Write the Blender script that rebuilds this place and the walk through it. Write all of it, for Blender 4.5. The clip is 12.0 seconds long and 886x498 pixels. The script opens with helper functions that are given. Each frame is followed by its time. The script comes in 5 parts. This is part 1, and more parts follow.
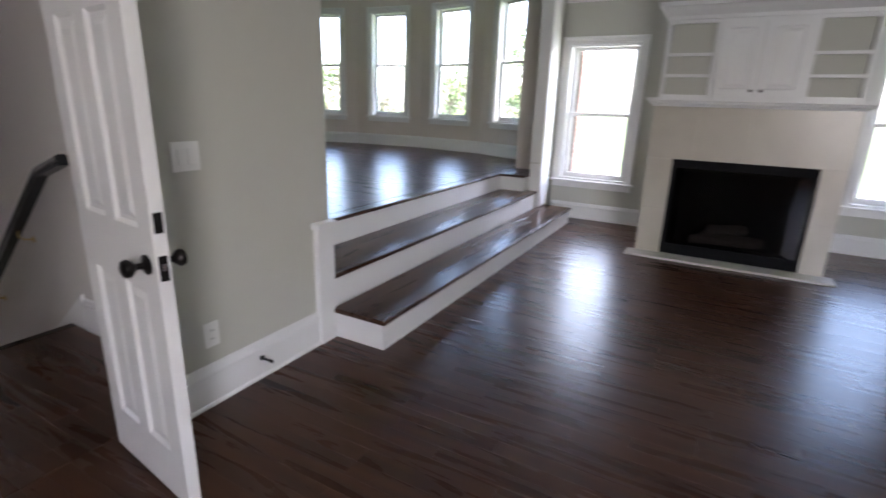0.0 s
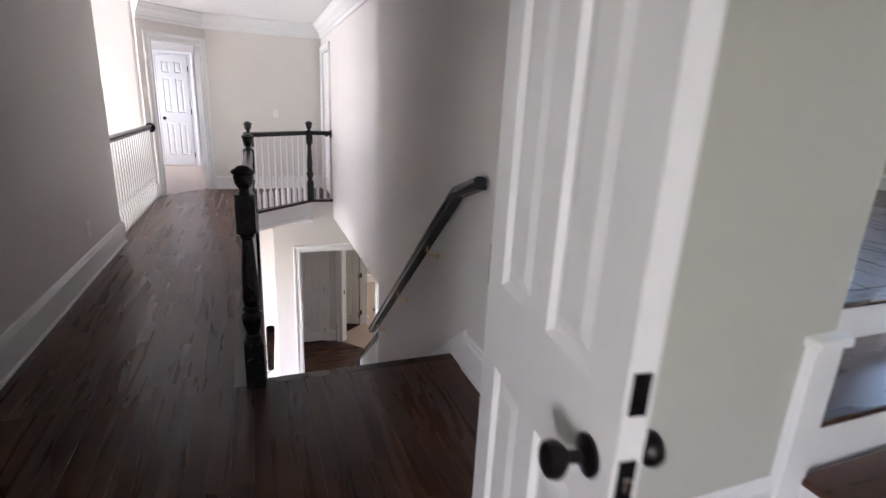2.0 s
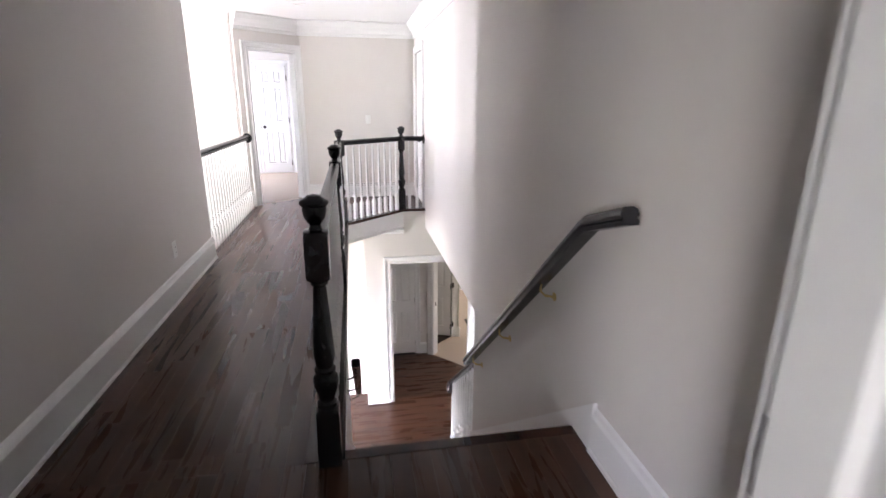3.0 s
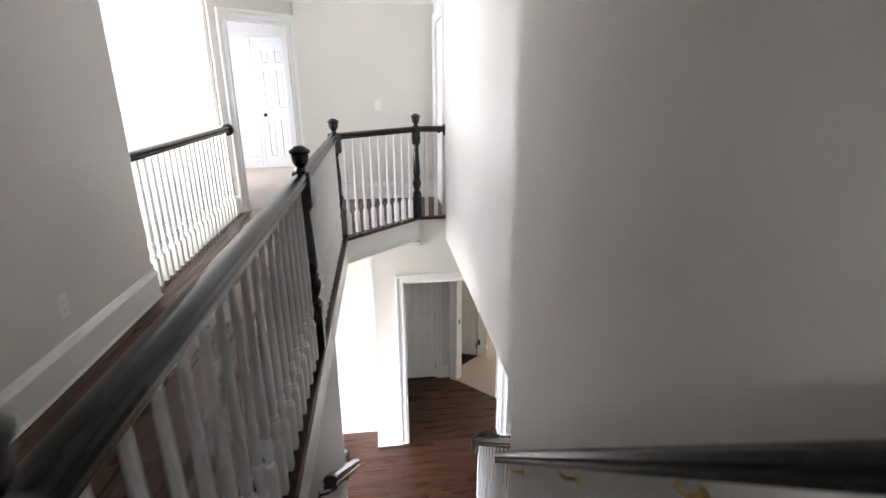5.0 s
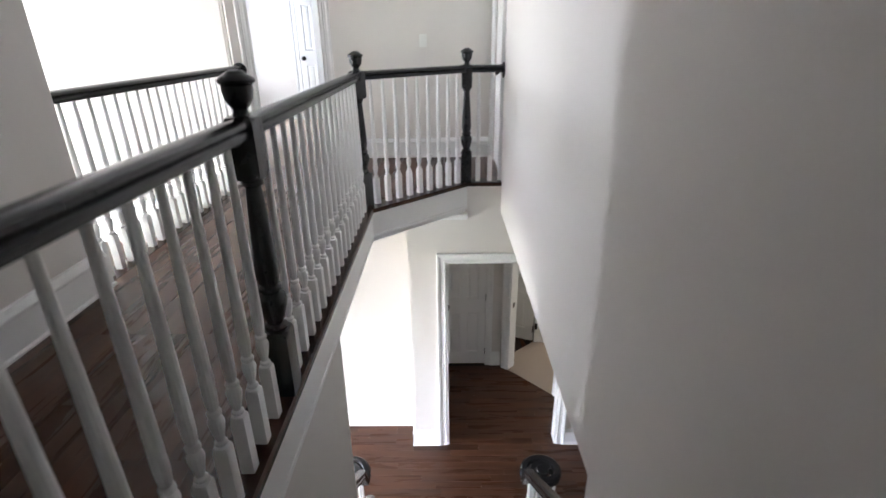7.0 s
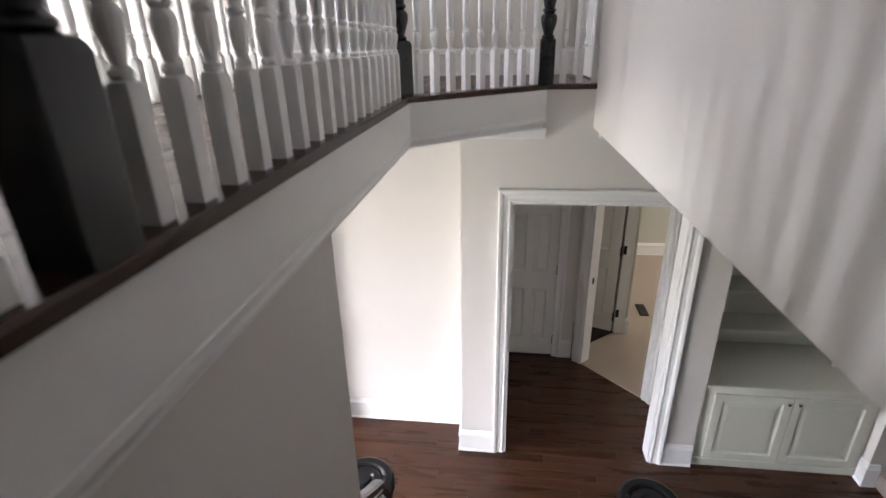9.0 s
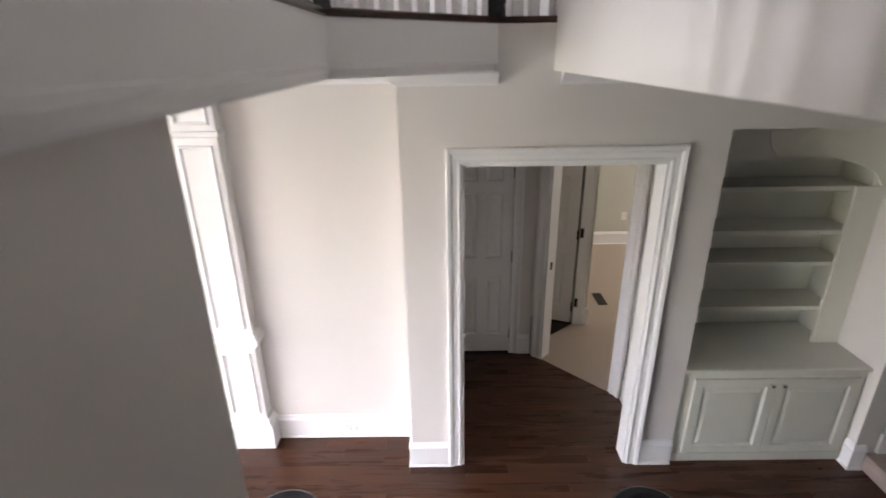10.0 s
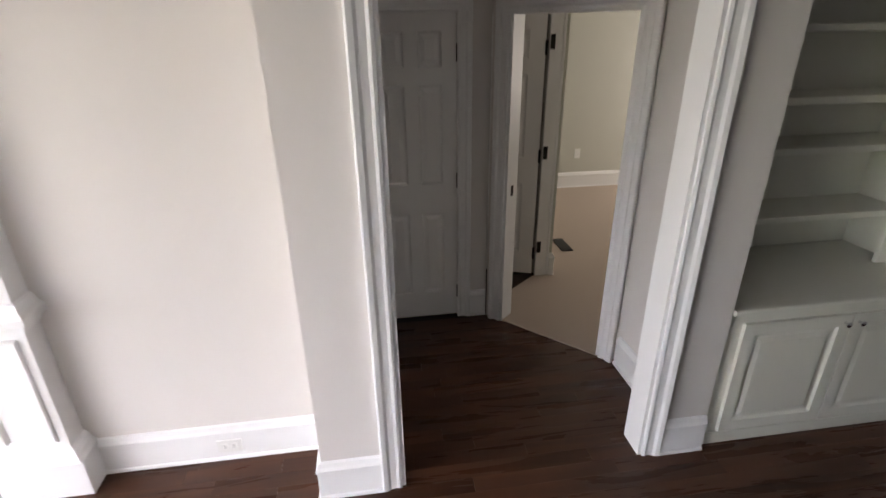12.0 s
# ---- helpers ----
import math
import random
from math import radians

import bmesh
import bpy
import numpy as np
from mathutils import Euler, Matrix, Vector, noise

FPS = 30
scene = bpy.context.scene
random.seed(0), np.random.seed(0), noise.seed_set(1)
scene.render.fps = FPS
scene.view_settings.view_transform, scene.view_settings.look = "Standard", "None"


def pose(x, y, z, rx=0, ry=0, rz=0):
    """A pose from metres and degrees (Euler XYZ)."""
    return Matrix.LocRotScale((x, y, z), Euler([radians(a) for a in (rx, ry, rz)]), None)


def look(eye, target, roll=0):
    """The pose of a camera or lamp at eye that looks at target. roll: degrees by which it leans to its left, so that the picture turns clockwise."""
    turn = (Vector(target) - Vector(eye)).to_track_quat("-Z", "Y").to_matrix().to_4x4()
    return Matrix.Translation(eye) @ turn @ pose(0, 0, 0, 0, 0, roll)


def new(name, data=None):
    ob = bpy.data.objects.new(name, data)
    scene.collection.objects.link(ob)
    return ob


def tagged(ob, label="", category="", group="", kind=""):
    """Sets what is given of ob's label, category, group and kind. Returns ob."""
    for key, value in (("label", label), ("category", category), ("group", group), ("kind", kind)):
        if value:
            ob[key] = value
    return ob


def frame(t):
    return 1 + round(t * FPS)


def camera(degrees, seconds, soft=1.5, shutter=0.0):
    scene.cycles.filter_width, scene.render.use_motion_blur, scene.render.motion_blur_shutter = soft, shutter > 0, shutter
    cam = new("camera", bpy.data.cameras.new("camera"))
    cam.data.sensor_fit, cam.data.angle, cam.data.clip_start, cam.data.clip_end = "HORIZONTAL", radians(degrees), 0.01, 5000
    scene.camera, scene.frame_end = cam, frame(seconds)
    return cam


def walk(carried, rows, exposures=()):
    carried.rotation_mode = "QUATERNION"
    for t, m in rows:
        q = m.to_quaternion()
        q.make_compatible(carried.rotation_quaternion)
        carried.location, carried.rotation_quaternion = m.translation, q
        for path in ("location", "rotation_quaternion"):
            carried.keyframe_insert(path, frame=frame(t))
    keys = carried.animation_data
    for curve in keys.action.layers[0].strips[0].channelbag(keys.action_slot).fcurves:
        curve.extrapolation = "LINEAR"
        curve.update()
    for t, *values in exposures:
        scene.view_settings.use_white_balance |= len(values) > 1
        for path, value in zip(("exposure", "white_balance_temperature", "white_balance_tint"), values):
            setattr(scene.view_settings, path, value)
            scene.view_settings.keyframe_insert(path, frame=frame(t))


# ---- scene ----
cam = camera(83.4, 12.0, shutter=0.5)
PATH = [
    (0, (0.593, 0.591, 1.397), (-0.32, 2.279, 0.833), 1.8),
    (0.5, (0.362, 0.754, 1.398), (-0.834, 2.249, 0.819), 2.4),
    (1, (0.154, 0.85, 1.395), (-1.294, 2.109, 0.832), 2.1),
    (1.5, (-0.065, 0.952, 1.406), (-1.8, 1.787, 0.866), 2.1),
    (2, (-0.384, 0.988, 1.379), (-2.178, 1.677, 0.825), 2.8),
    (2.5, (-0.683, 1.007, 1.382), (-2.494, 1.647, 0.823), 2.3),
    (3, (-1.002, 1.074, 1.395), (-2.889, 1.415, 0.827), 0.4),
    (3.2, (-1.124, 1.107, 1.387), (-3.012, 1.441, 0.819), -0.3),
    (5, (-2.323, 1.329, 1.358), (-4.209, 1.562, 0.734), -0.3),
    (5.5, (-2.643, 1.396, 1.375), (-4.53, 1.637, 0.757), -0.5),
    (6, (-2.918, 1.49, 1.353), (-4.804, 1.637, 0.706), 0.5),
    (6.5, (-3.115, 1.515, 1.304), (-4.986, 1.576, 0.6), 0.7),
    (6.7, (-3.215, 1.521, 1.262), (-5.068, 1.569, 0.509), 0.0),
    (8.3, (-3.998, 1.474, 0.521), (-5.834, 1.225, -0.232), -1.2),
    (8.5, (-4.083, 1.467, 0.442), (-5.913, 1.243, -0.332), -1.6),
    (9, (-4.304, 1.455, 0.244), (-6.138, 1.224, -0.519), -1.2),
    (9.5, (-4.567, 1.466, 0.053), (-6.415, 1.336, -0.7), -1.8),
    (10, (-4.774, 1.429, -0.169), (-6.636, 1.416, -0.901), -0.9),
    (10.5, (-5.046, 1.43, -0.342), (-6.888, 1.628, -1.096), -0.5),
    (11, (-5.31, 1.435, -0.558), (-7.162, 1.606, -1.294), 0.4),
    (11.5, (-5.587, 1.46, -0.793), (-7.432, 1.676, -1.533), -1.2),
    (12, (-5.871, 1.488, -1.006), (-7.684, 1.744, -1.812), -0.8),
]
walk(cam, [(t, look(eye, target, roll)) for t, eye, target, roll in PATH],
     exposures=[(0.0, 4.4, 6500, 24), (1.5, 4.5, 6430, 23), (3.0, 5.25, 6420, 22), (5.0, 5.1, 6350, 15), (6.5, 4.85, 6250, 14), (8.5, 4.5, 6400, 16), (10.5, 4.15, 6700, 20), (11.2, 3.92, 6700, 19), (12.0, 3.98, 6700, 18)])

# ---- world and light ----
world = bpy.data.worlds.new("world")
scene.world = world
world.use_nodes = True
wt = world.node_tree
sky = wt.nodes.new("ShaderNodeTexSky")
sky.sky_type = "NISHITA"
sky.sun_disc = False
sky.sun_elevation = radians(52)
sky.sun_rotation = radians(120)
sky.dust_density = 3.0
wt.links.new(sky.outputs[0], wt.nodes["Background"].inputs[0])
wt.nodes["Background"].inputs[1].default_value = 0.15

sun_data = bpy.data.lights.new("sun", "SUN")
sun_data.energy, sun_data.angle, sun_data.color = 2.5, radians(0.5), (1.0, 0.95, 0.88)
sun = new("sun", sun_data)
sun.matrix_world = look((10, -6, 15), (0, 0, 0))


def area(name, eye, target, w, h, watts, colour=(1, 1, 1)):
    d = bpy.data.lights.new(name, "AREA")
    d.shape, d.size, d.size_y, d.energy, d.color = "RECTANGLE", w, h, watts, colour
    ob = new(name, d)
    ob.matrix_world = look(eye, target)
    return ob


DAY = (0.93, 0.96, 1.0)
# daylight in window openings, unseen but for bedroom north, and three added fills
area("foyer_upper_window_light", (-7.25, -4.58, 1.6), (-7.1, 0, 0.9), 0.34, 1.4, 7.4, DAY)
area("foyer_lower_window_light", (-5.2, -4.58, -1.5), (-5.6, 0, -0.8), 2.2, 2.2, 10.5, DAY)
area("dining_window_light", (-10.2, -4.58, -1.6), (-10.2, 0, -1.7), 1.6, 1.6, 0.3, (0.75, 0.92, 1.0))
area("guest_window_light", (-10.4, -1.58, 1.3), (-10.2, 2, 0.9), 1.4, 1.4, 1.7, DAY)
# added warm fill before the solid north wall, brightens the carpeted room
area("carpet_room_fill", (-11.0, 6.55, -1.5), (-11.0, 0, -1.8), 1.4, 1.4, 3.0, (1, 0.95, 0.85))
# added fill before the solid east wall, no window there
area("family_room_fill", (-2.08, 3.4, -1.5), (-8, 3.2, -1.8), 1.4, 1.5, 0.3, DAY)
area("bedroom_north_window_light", (-0.72, 7.46, 1.5), (-0.72, 0, 1.0), 0.95, 1.9, 2.1, DAY)
# added fill in an assumed south opening, brightens door leaf and stair wall
area("bedroom_unseen_fill", (3.1, -2.14, 1.5), (2.2, 2.2, 1.2), 1.4, 1.5, 4.7, DAY)

# ---- materials ----


def nodes(name):
    m = bpy.data.materials.new(name)
    m.use_nodes = True
    return m, m.node_tree, m.node_tree.nodes["Principled BSDF"]


def add(nt, kind, **values):
    n = nt.nodes.new(kind)
    for key, value in values.items():
        n.inputs[key.replace("_", " ")].default_value = value
    return n


def mixed(nt, fac, a, b):
    n = nt.nodes.new("ShaderNodeMix")
    n.data_type = "RGBA"
    n.inputs[6].default_value = (*a, 1)
    n.inputs[7].default_value = (*b, 1)
    if fac is not None:
        nt.links.new(fac, n.inputs[0])
    return n


def paint(name, colour, rough=0.6, tex=60.0, bump=0.15, vary=0.06, coat=0.0):
    """Painted surface with roller stipple, faint smudges and slight unevenness."""
    m, nt, b = nodes(name)
    co = nt.nodes.new("ShaderNodeTexCoord")
    big = add(nt, "ShaderNodeTexNoise", Scale=1.3, Detail=4.0, Roughness=0.6)
    fine = add(nt, "ShaderNodeTexNoise", Scale=tex, Detail=3.0)
    nt.links.new(co.outputs["Object"], big.inputs["Vector"])
    nt.links.new(co.outputs["Object"], fine.inputs["Vector"])
    low = tuple(c * (1 - vary) for c in colour)
    high = tuple(min(1, c * (1 + vary * 0.6)) for c in colour)
    mx = mixed(nt, big.outputs["Fac"], low, high)
    nt.links.new(mx.outputs[2], b.inputs["Base Color"])
    rr = add(nt, "ShaderNodeMapRange", To_Min=rough - 0.07, To_Max=rough + 0.07)
    nt.links.new(big.outputs["Fac"], rr.inputs["Value"])
    nt.links.new(rr.outputs[0], b.inputs["Roughness"])
    bp = add(nt, "ShaderNodeBump", Strength=bump, Distance=0.002)
    nt.links.new(fine.outputs["Fac"], bp.inputs["Height"])
    nt.links.new(bp.outputs[0], b.inputs["Normal"])
    b.inputs["Coat Weight"].default_value = coat
    return m


def stained_wood(name, dark, light, rough=0.24, along="X", per_piece=True):
    """Stained oak: grain stretched along one axis, shade per board, satin finish."""
    m, nt, b = nodes(name)
    co = nt.nodes.new("ShaderNodeTexCoord")
    mp = nt.nodes.new("ShaderNodeMapping")
    mp.inputs["Scale"].default_value = (1.0, 11, 11) if along == "X" else (11, 1.0, 11)
    info = nt.nodes.new("ShaderNodeObjectInfo")
    geo = nt.nodes.new("ShaderNodeNewGeometry")
    nt.links.new(co.outputs["Object"], mp.inputs["Vector"])
    rnd = nt.nodes.new("ShaderNodeMath")
    rnd.operation = "ADD"
    nt.links.new(info.outputs["Random"], rnd.inputs[0])
    nt.links.new(geo.outputs["Random Per Island"], rnd.inputs[1])
    off = nt.nodes.new("ShaderNodeVectorMath")
    off.operation = "SCALE"
    off.inputs[0].default_value = (37, 53, 11)
    nt.links.new(rnd.outputs[0], off.inputs["Scale"])
    vec = nt.nodes.new("ShaderNodeVectorMath")
    nt.links.new(mp.outputs[0], vec.inputs[0])
    nt.links.new(off.outputs[0], vec.inputs[1])
    g = add(nt, "ShaderNodeTexNoise", Scale=1.0, Detail=5.0, Roughness=0.6, Distortion=0.8)
    nt.links.new(vec.outputs[0], g.inputs["Vector"])
    bend = add(nt, "ShaderNodeTexNoise", Scale=0.22, Detail=2.0)
    nt.links.new(vec.outputs[0], bend.inputs["Vector"])
    rings = nt.nodes.new("ShaderNodeMath")
    rings.operation = "MULTIPLY"
    rings.inputs[1].default_value = 42.0
    nt.links.new(bend.outputs["Fac"], rings.inputs[0])
    wave = nt.nodes.new("ShaderNodeMath")
    wave.operation = "SINE"
    nt.links.new(rings.outputs[0], wave.inputs[0])
    soft_ = add(nt, "ShaderNodeMapRange", From_Min=-1.0, From_Max=1.0, To_Min=0.0, To_Max=0.36)
    nt.links.new(wave.outputs[0], soft_.inputs["Value"])
    mid_ = add(nt, "ShaderNodeMapRange", From_Min=0.25, From_Max=0.75, To_Min=0.0, To_Max=0.60)
    nt.links.new(g.outputs["Fac"], mid_.inputs["Value"])
    both = nt.nodes.new("ShaderNodeMath")
    both.operation = "ADD"
    nt.links.new(mid_.outputs[0], both.inputs[0])
    nt.links.new(soft_.outputs[0], both.inputs[1])
    mx = mixed(nt, both.outputs[0], dark, light)
    frac = nt.nodes.new("ShaderNodeMath")
    frac.operation = "FRACT"
    nt.links.new(rnd.outputs[0], frac.inputs[0])
    shade = add(nt, "ShaderNodeMapRange", To_Min=0.91, To_Max=1.10)
    nt.links.new(frac.outputs[0], shade.inputs["Value"])
    hs = add(nt, "ShaderNodeHueSaturation")
    nt.links.new(mx.outputs[2], hs.inputs["Color"])
    if per_piece:
        nt.links.new(shade.outputs[0], hs.inputs["Value"])
    nt.links.new(hs.outputs[0], b.inputs["Base Color"])
    rr = add(nt, "ShaderNodeMapRange", From_Min=0.25, From_Max=0.75, To_Min=rough - 0.025, To_Max=rough + 0.035)
    nt.links.new(g.outputs["Fac"], rr.inputs["Value"])
    nt.links.new(rr.outputs[0], b.inputs["Roughness"])
    b.inputs["Specular IOR Level"].default_value = 0.30
    bp = add(nt, "ShaderNodeBump", Strength=0.02, Distance=0.001)
    nt.links.new(g.outputs["Fac"], bp.inputs["Height"])
    nt.links.new(bp.outputs[0], b.inputs["Normal"])
    return m


def simple(name, colour, rough=0.5, metal=0.0, scale=30.0, vary=0.2, bump=0.1):
    m, nt, b = nodes(name)
    co = nt.nodes.new("ShaderNodeTexCoord")
    n = add(nt, "ShaderNodeTexNoise", Scale=scale, Detail=5.0)
    nt.links.new(co.outputs["Object"], n.inputs["Vector"])
    mx = mixed(nt, n.outputs["Fac"], tuple(c * (1 - vary) for c in colour), tuple(min(1, c * (1 + vary)) for c in colour))
    nt.links.new(mx.outputs[2], b.inputs["Base Color"])
    b.inputs["Roughness"].default_value = rough
    b.inputs["Metallic"].default_value = metal
    bp = add(nt, "ShaderNodeBump", Strength=bump, Distance=0.003)
    nt.links.new(n.outputs["Fac"], bp.inputs["Height"])
    nt.links.new(bp.outputs[0], b.inputs["Normal"])
    return m


def glass_material(name="window_glass", tint=(0.95, 0.97, 0.96, 1), gloss=0.04):
    m = bpy.data.materials.new(name)
    m.use_nodes = True
    nt = m.node_tree
    nt.nodes.clear()
    out = nt.nodes.new("ShaderNodeOutputMaterial")
    mix = nt.nodes.new("ShaderNodeMixShader")
    t = nt.nodes.new("ShaderNodeBsdfTransparent")
    t.inputs[0].default_value = tint
    g = nt.nodes.new("ShaderNodeBsdfGlossy")
    g.inputs["Roughness"].default_value = 0.02
    mix.inputs[0].default_value = gloss
    nt.links.new(t.outputs[0], mix.inputs[1])
    nt.links.new(g.outputs[0], mix.inputs[2])
    nt.links.new(mix.outputs[0], out.inputs[0])
    return m


WALL = paint("greige_wall_paint", (0.69, 0.66, 0.626), 0.62)
WALL_SIT = paint("warm_beige_wall_paint", (0.67, 0.605, 0.55), 0.6)
WALL_BED = paint("sage_grey_wall_paint", (0.52, 0.52, 0.46), 0.6)
TRIM = paint("white_trim_paint", (0.80, 0.80, 0.79), 0.34, tex=25.0, bump=0.06, vary=0.03)
CEIL = paint("white_ceiling_paint", (0.80, 0.80, 0.80), 0.8, tex=90.0, bump=0.2, vary=0.03)
CREAM = paint("cream_cabinet_paint", (0.70, 0.70, 0.62), 0.42, tex=25.0, bump=0.05, vary=0.03)
BLACK = simple("black_satin_paint", (0.012, 0.013, 0.015), 0.26, 0.0, 40.0, 0.3, 0.05)
RAIL = simple("charcoal_handrail_paint", (0.015, 0.0155, 0.018), 0.24, 0.0, 30.0, 0.3, 0.05)
RAIL.node_tree.nodes["Principled BSDF"].inputs["Specular IOR Level"].default_value = 0.36
BRONZE = simple("oil_rubbed_bronze", (0.02, 0.018, 0.017), 0.32, 0.8, 60.0, 0.3, 0.04)
BRASS = simple("brushed_brass", (0.62, 0.47, 0.22), 0.32, 1.0, 50.0, 0.15, 0.03)
CHROME = simple("nickel", (0.7, 0.7, 0.7), 0.2, 1.0, 50.0, 0.1, 0.02)
PLASTIC = simple("white_plastic", (0.78, 0.78, 0.75), 0.35, 0.0, 20.0, 0.03, 0.02)
SLOT = simple("dark_slot", (0.03, 0.03, 0.03), 0.6)
FLOOR = stained_wood("dark_stained_oak", (0.030, 0.0124, 0.0068), (0.092, 0.0378, 0.0200), 0.275)
FLOOR_Y = stained_wood("dark_stained_oak_cross", (0.030, 0.0124, 0.0068), (0.092, 0.0378, 0.0200), 0.275, "Y")
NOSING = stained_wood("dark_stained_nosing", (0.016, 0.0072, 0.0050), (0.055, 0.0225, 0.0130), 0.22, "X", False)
GROOVE = simple("board_joint", (0.012, 0.006, 0.004), 0.7)
CARPET = simple("beige_carpet", (0.42, 0.345, 0.285), 0.95, 0.0, 260.0, 0.25, 0.9)
MARBLE = simple("cream_marble", (0.56, 0.52, 0.44), 0.28, 0.0, 5.0, 0.10, 0.03)
HEARTH_WHITE = simple("pale_marble_hearth", (0.66, 0.64, 0.60), 0.3, 0.0, 6.0, 0.08, 0.03)
FIREBOX = simple("black_firebox_metal", (0.005, 0.005, 0.006), 0.7, 0.0, 30.0, 0.3, 0.1)
FIREBOX.node_tree.nodes["Principled BSDF"].inputs["Specular IOR Level"].default_value = 0.12
LOG = simple("ceramic_log", (0.16, 0.13, 0.11), 0.9, 0.0, 25.0, 0.5, 0.8)
STONE = simple("brown_hearth_stone", (0.30, 0.235, 0.21), 0.8, 0.0, 12.0, 0.35, 0.6)
BRICK = simple("red_brown_brick", (0.34, 0.20, 0.155), 0.85, 0.0, 18.0, 0.35, 0.6)
MORTAR = simple("grey_mortar", (0.42, 0.40, 0.37), 0.95, 0.0, 40.0, 0.2, 0.5)
GRASS = simple("lawn", (0.055, 0.085, 0.028), 0.95, 0.0, 3.0, 0.4, 0.6)
BARK = simple("grey_bark", (0.16, 0.13, 0.10), 0.9, 0.0, 20.0, 0.4, 0.9)
LEAF = simple("green_leaves", (0.075, 0.12, 0.045), 0.7, 0.0, 4.0, 0.4, 0.2)
LEAF_GREY = simple("grey_green_leaves", (0.10, 0.115, 0.08), 0.7, 0.0, 4.0, 0.4, 0.2)
GLASS = glass_material()
SMOKED = glass_material("smoked_fire_glass", (0.55, 0.55, 0.56, 1), 0.02)
LENS = simple("frosted_lamp_lens", (0.8, 0.8, 0.78), 0.5)

# ---- mesh helpers ----


def mesh_object(name, bm, material, smooth=False):
    me = bpy.data.meshes.new(name)
    bmesh.ops.recalc_face_normals(bm, faces=bm.faces[:])
    if smooth:
        for f in bm.faces:
            f.smooth = True
    bm.to_mesh(me)
    bm.free()
    me.materials.append(material)
    if smooth:
        me.set_sharp_from_angle(angle=radians(35))
    return new(name, me)


def part(name, bm, material, parent, label="", smooth=False):
    ob = mesh_object(name, bm, material, smooth)
    ob.parent = parent
    if label:
        tagged(ob, label)
    return ob


def structure(name, bm, material, label, category, smooth=False):
    return tagged(mesh_object(name, bm, material, smooth), label, category, "", "structure")


def empty(name, label, category, group="", m=None):
    ob = new(name)
    ob.empty_display_size = 0.1
    tagged(ob, label, category, group)
    if m is not None:
        ob.matrix_basis = m
    return ob


def box(bm, x0, x1, y0, y1, z0, z1, bevel=0.0, m=None):
    v = [bm.verts.new(p) for p in ((x0, y0, z0), (x1, y0, z0), (x1, y1, z0), (x0, y1, z0), (x0, y0, z1), (x1, y0, z1), (x1, y1, z1), (x0, y1, z1))]
    f = [bm.faces.new([v[i] for i in q]) for q in ((3, 2, 1, 0), (4, 5, 6, 7), (0, 1, 5, 4), (1, 2, 6, 5), (2, 3, 7, 6), (3, 0, 4, 7))]
    if bevel:
        es = list({e for q in f for e in q.edges})
        r = bmesh.ops.bevel(bm, geom=es, offset=bevel, segments=2, affect="EDGES", profile=0.5)
        if m is not None:
            vs = {w for q in r["faces"] for w in q.verts} | {w for q in f if q.is_valid for w in q.verts}
            bmesh.ops.transform(bm, matrix=m, verts=list(vs))
    elif m is not None:
        bmesh.ops.transform(bm, matrix=m, verts=v)


def mapped(bm, m):
    bmesh.ops.transform(bm, matrix=m, verts=bm.verts[:])
    return bm


def cube(x0, x1, y0, y1, z0, z1, bevel=0.0):
    bm = bmesh.new()
    box(bm, min(x0, x1), max(x0, x1), min(y0, y1), max(y0, y1), min(z0, z1), max(z0, z1), bevel)
    return bm


def lathe(bm, profile, cx=0.0, cy=0.0, seg=14):
    rings = []
    for r, z in profile:
        rings.append([bm.verts.new((cx + r * math.cos(2 * math.pi * i / seg), cy + r * math.sin(2 * math.pi * i / seg), z)) for i in range(seg)])
    for a, b in zip(rings, rings[1:]):
        for i in range(seg):
            bm.faces.new((a[i], a[(i + 1) % seg], b[(i + 1) % seg], b[i]))
    bm.faces.new(rings[0][::-1])
    bm.faces.new(rings[-1])


def sweep(path, profile, m=Matrix(), closed=False):
    """A profile (w to the left of the way, d up) swept along a flat path with mitred corners."""
    bm = bmesh.new()
    n = len(path)
    rings = []
    for i, p in enumerate(path):
        p = Vector(p)
        a = Vector(path[i - 1]) if closed or i else None
        b = Vector(path[(i + 1) % n]) if closed or i < n - 1 else None
        n1 = (p - a).normalized() if a is not None else None
        n2 = (b - p).normalized() if b is not None else None
        n1 = n1 or n2
        n2 = n2 or n1
        l1, l2 = Vector((-n1.y, n1.x)), Vector((-n2.y, n2.x))
        mit = (l1 + l2) / max(0.2, 1 + l1.dot(l2))
        rings.append([bm.verts.new(m @ Vector((p.x + mit.x * w, p.y + mit.y * w, d))) for w, d in profile])
    k = len(profile)
    pairs = list(zip(rings, rings[1:])) + ([(rings[-1], rings[0])] if closed else [])
    for a, b in pairs:
        for i in range(k):
            bm.faces.new((a[i], a[(i + 1) % k], b[(i + 1) % k], b[i]))
    if not closed:
        bm.faces.new(rings[0])
        bm.faces.new(rings[-1][::-1])
    return bm


def prism(points, z0, z1):
    """A flat polygon given in plan, pulled up from z0 to z1."""
    bm = bmesh.new()
    lo = [bm.verts.new((x, y, z0)) for x, y in points]
    hi = [bm.verts.new((x, y, z1)) for x, y in points]
    bm.faces.new(lo[::-1])
    bm.faces.new(hi)
    for i in range(len(points)):
        j = (i + 1) % len(points)
        bm.faces.new((lo[i], lo[j], hi[j], hi[i]))
    return bm


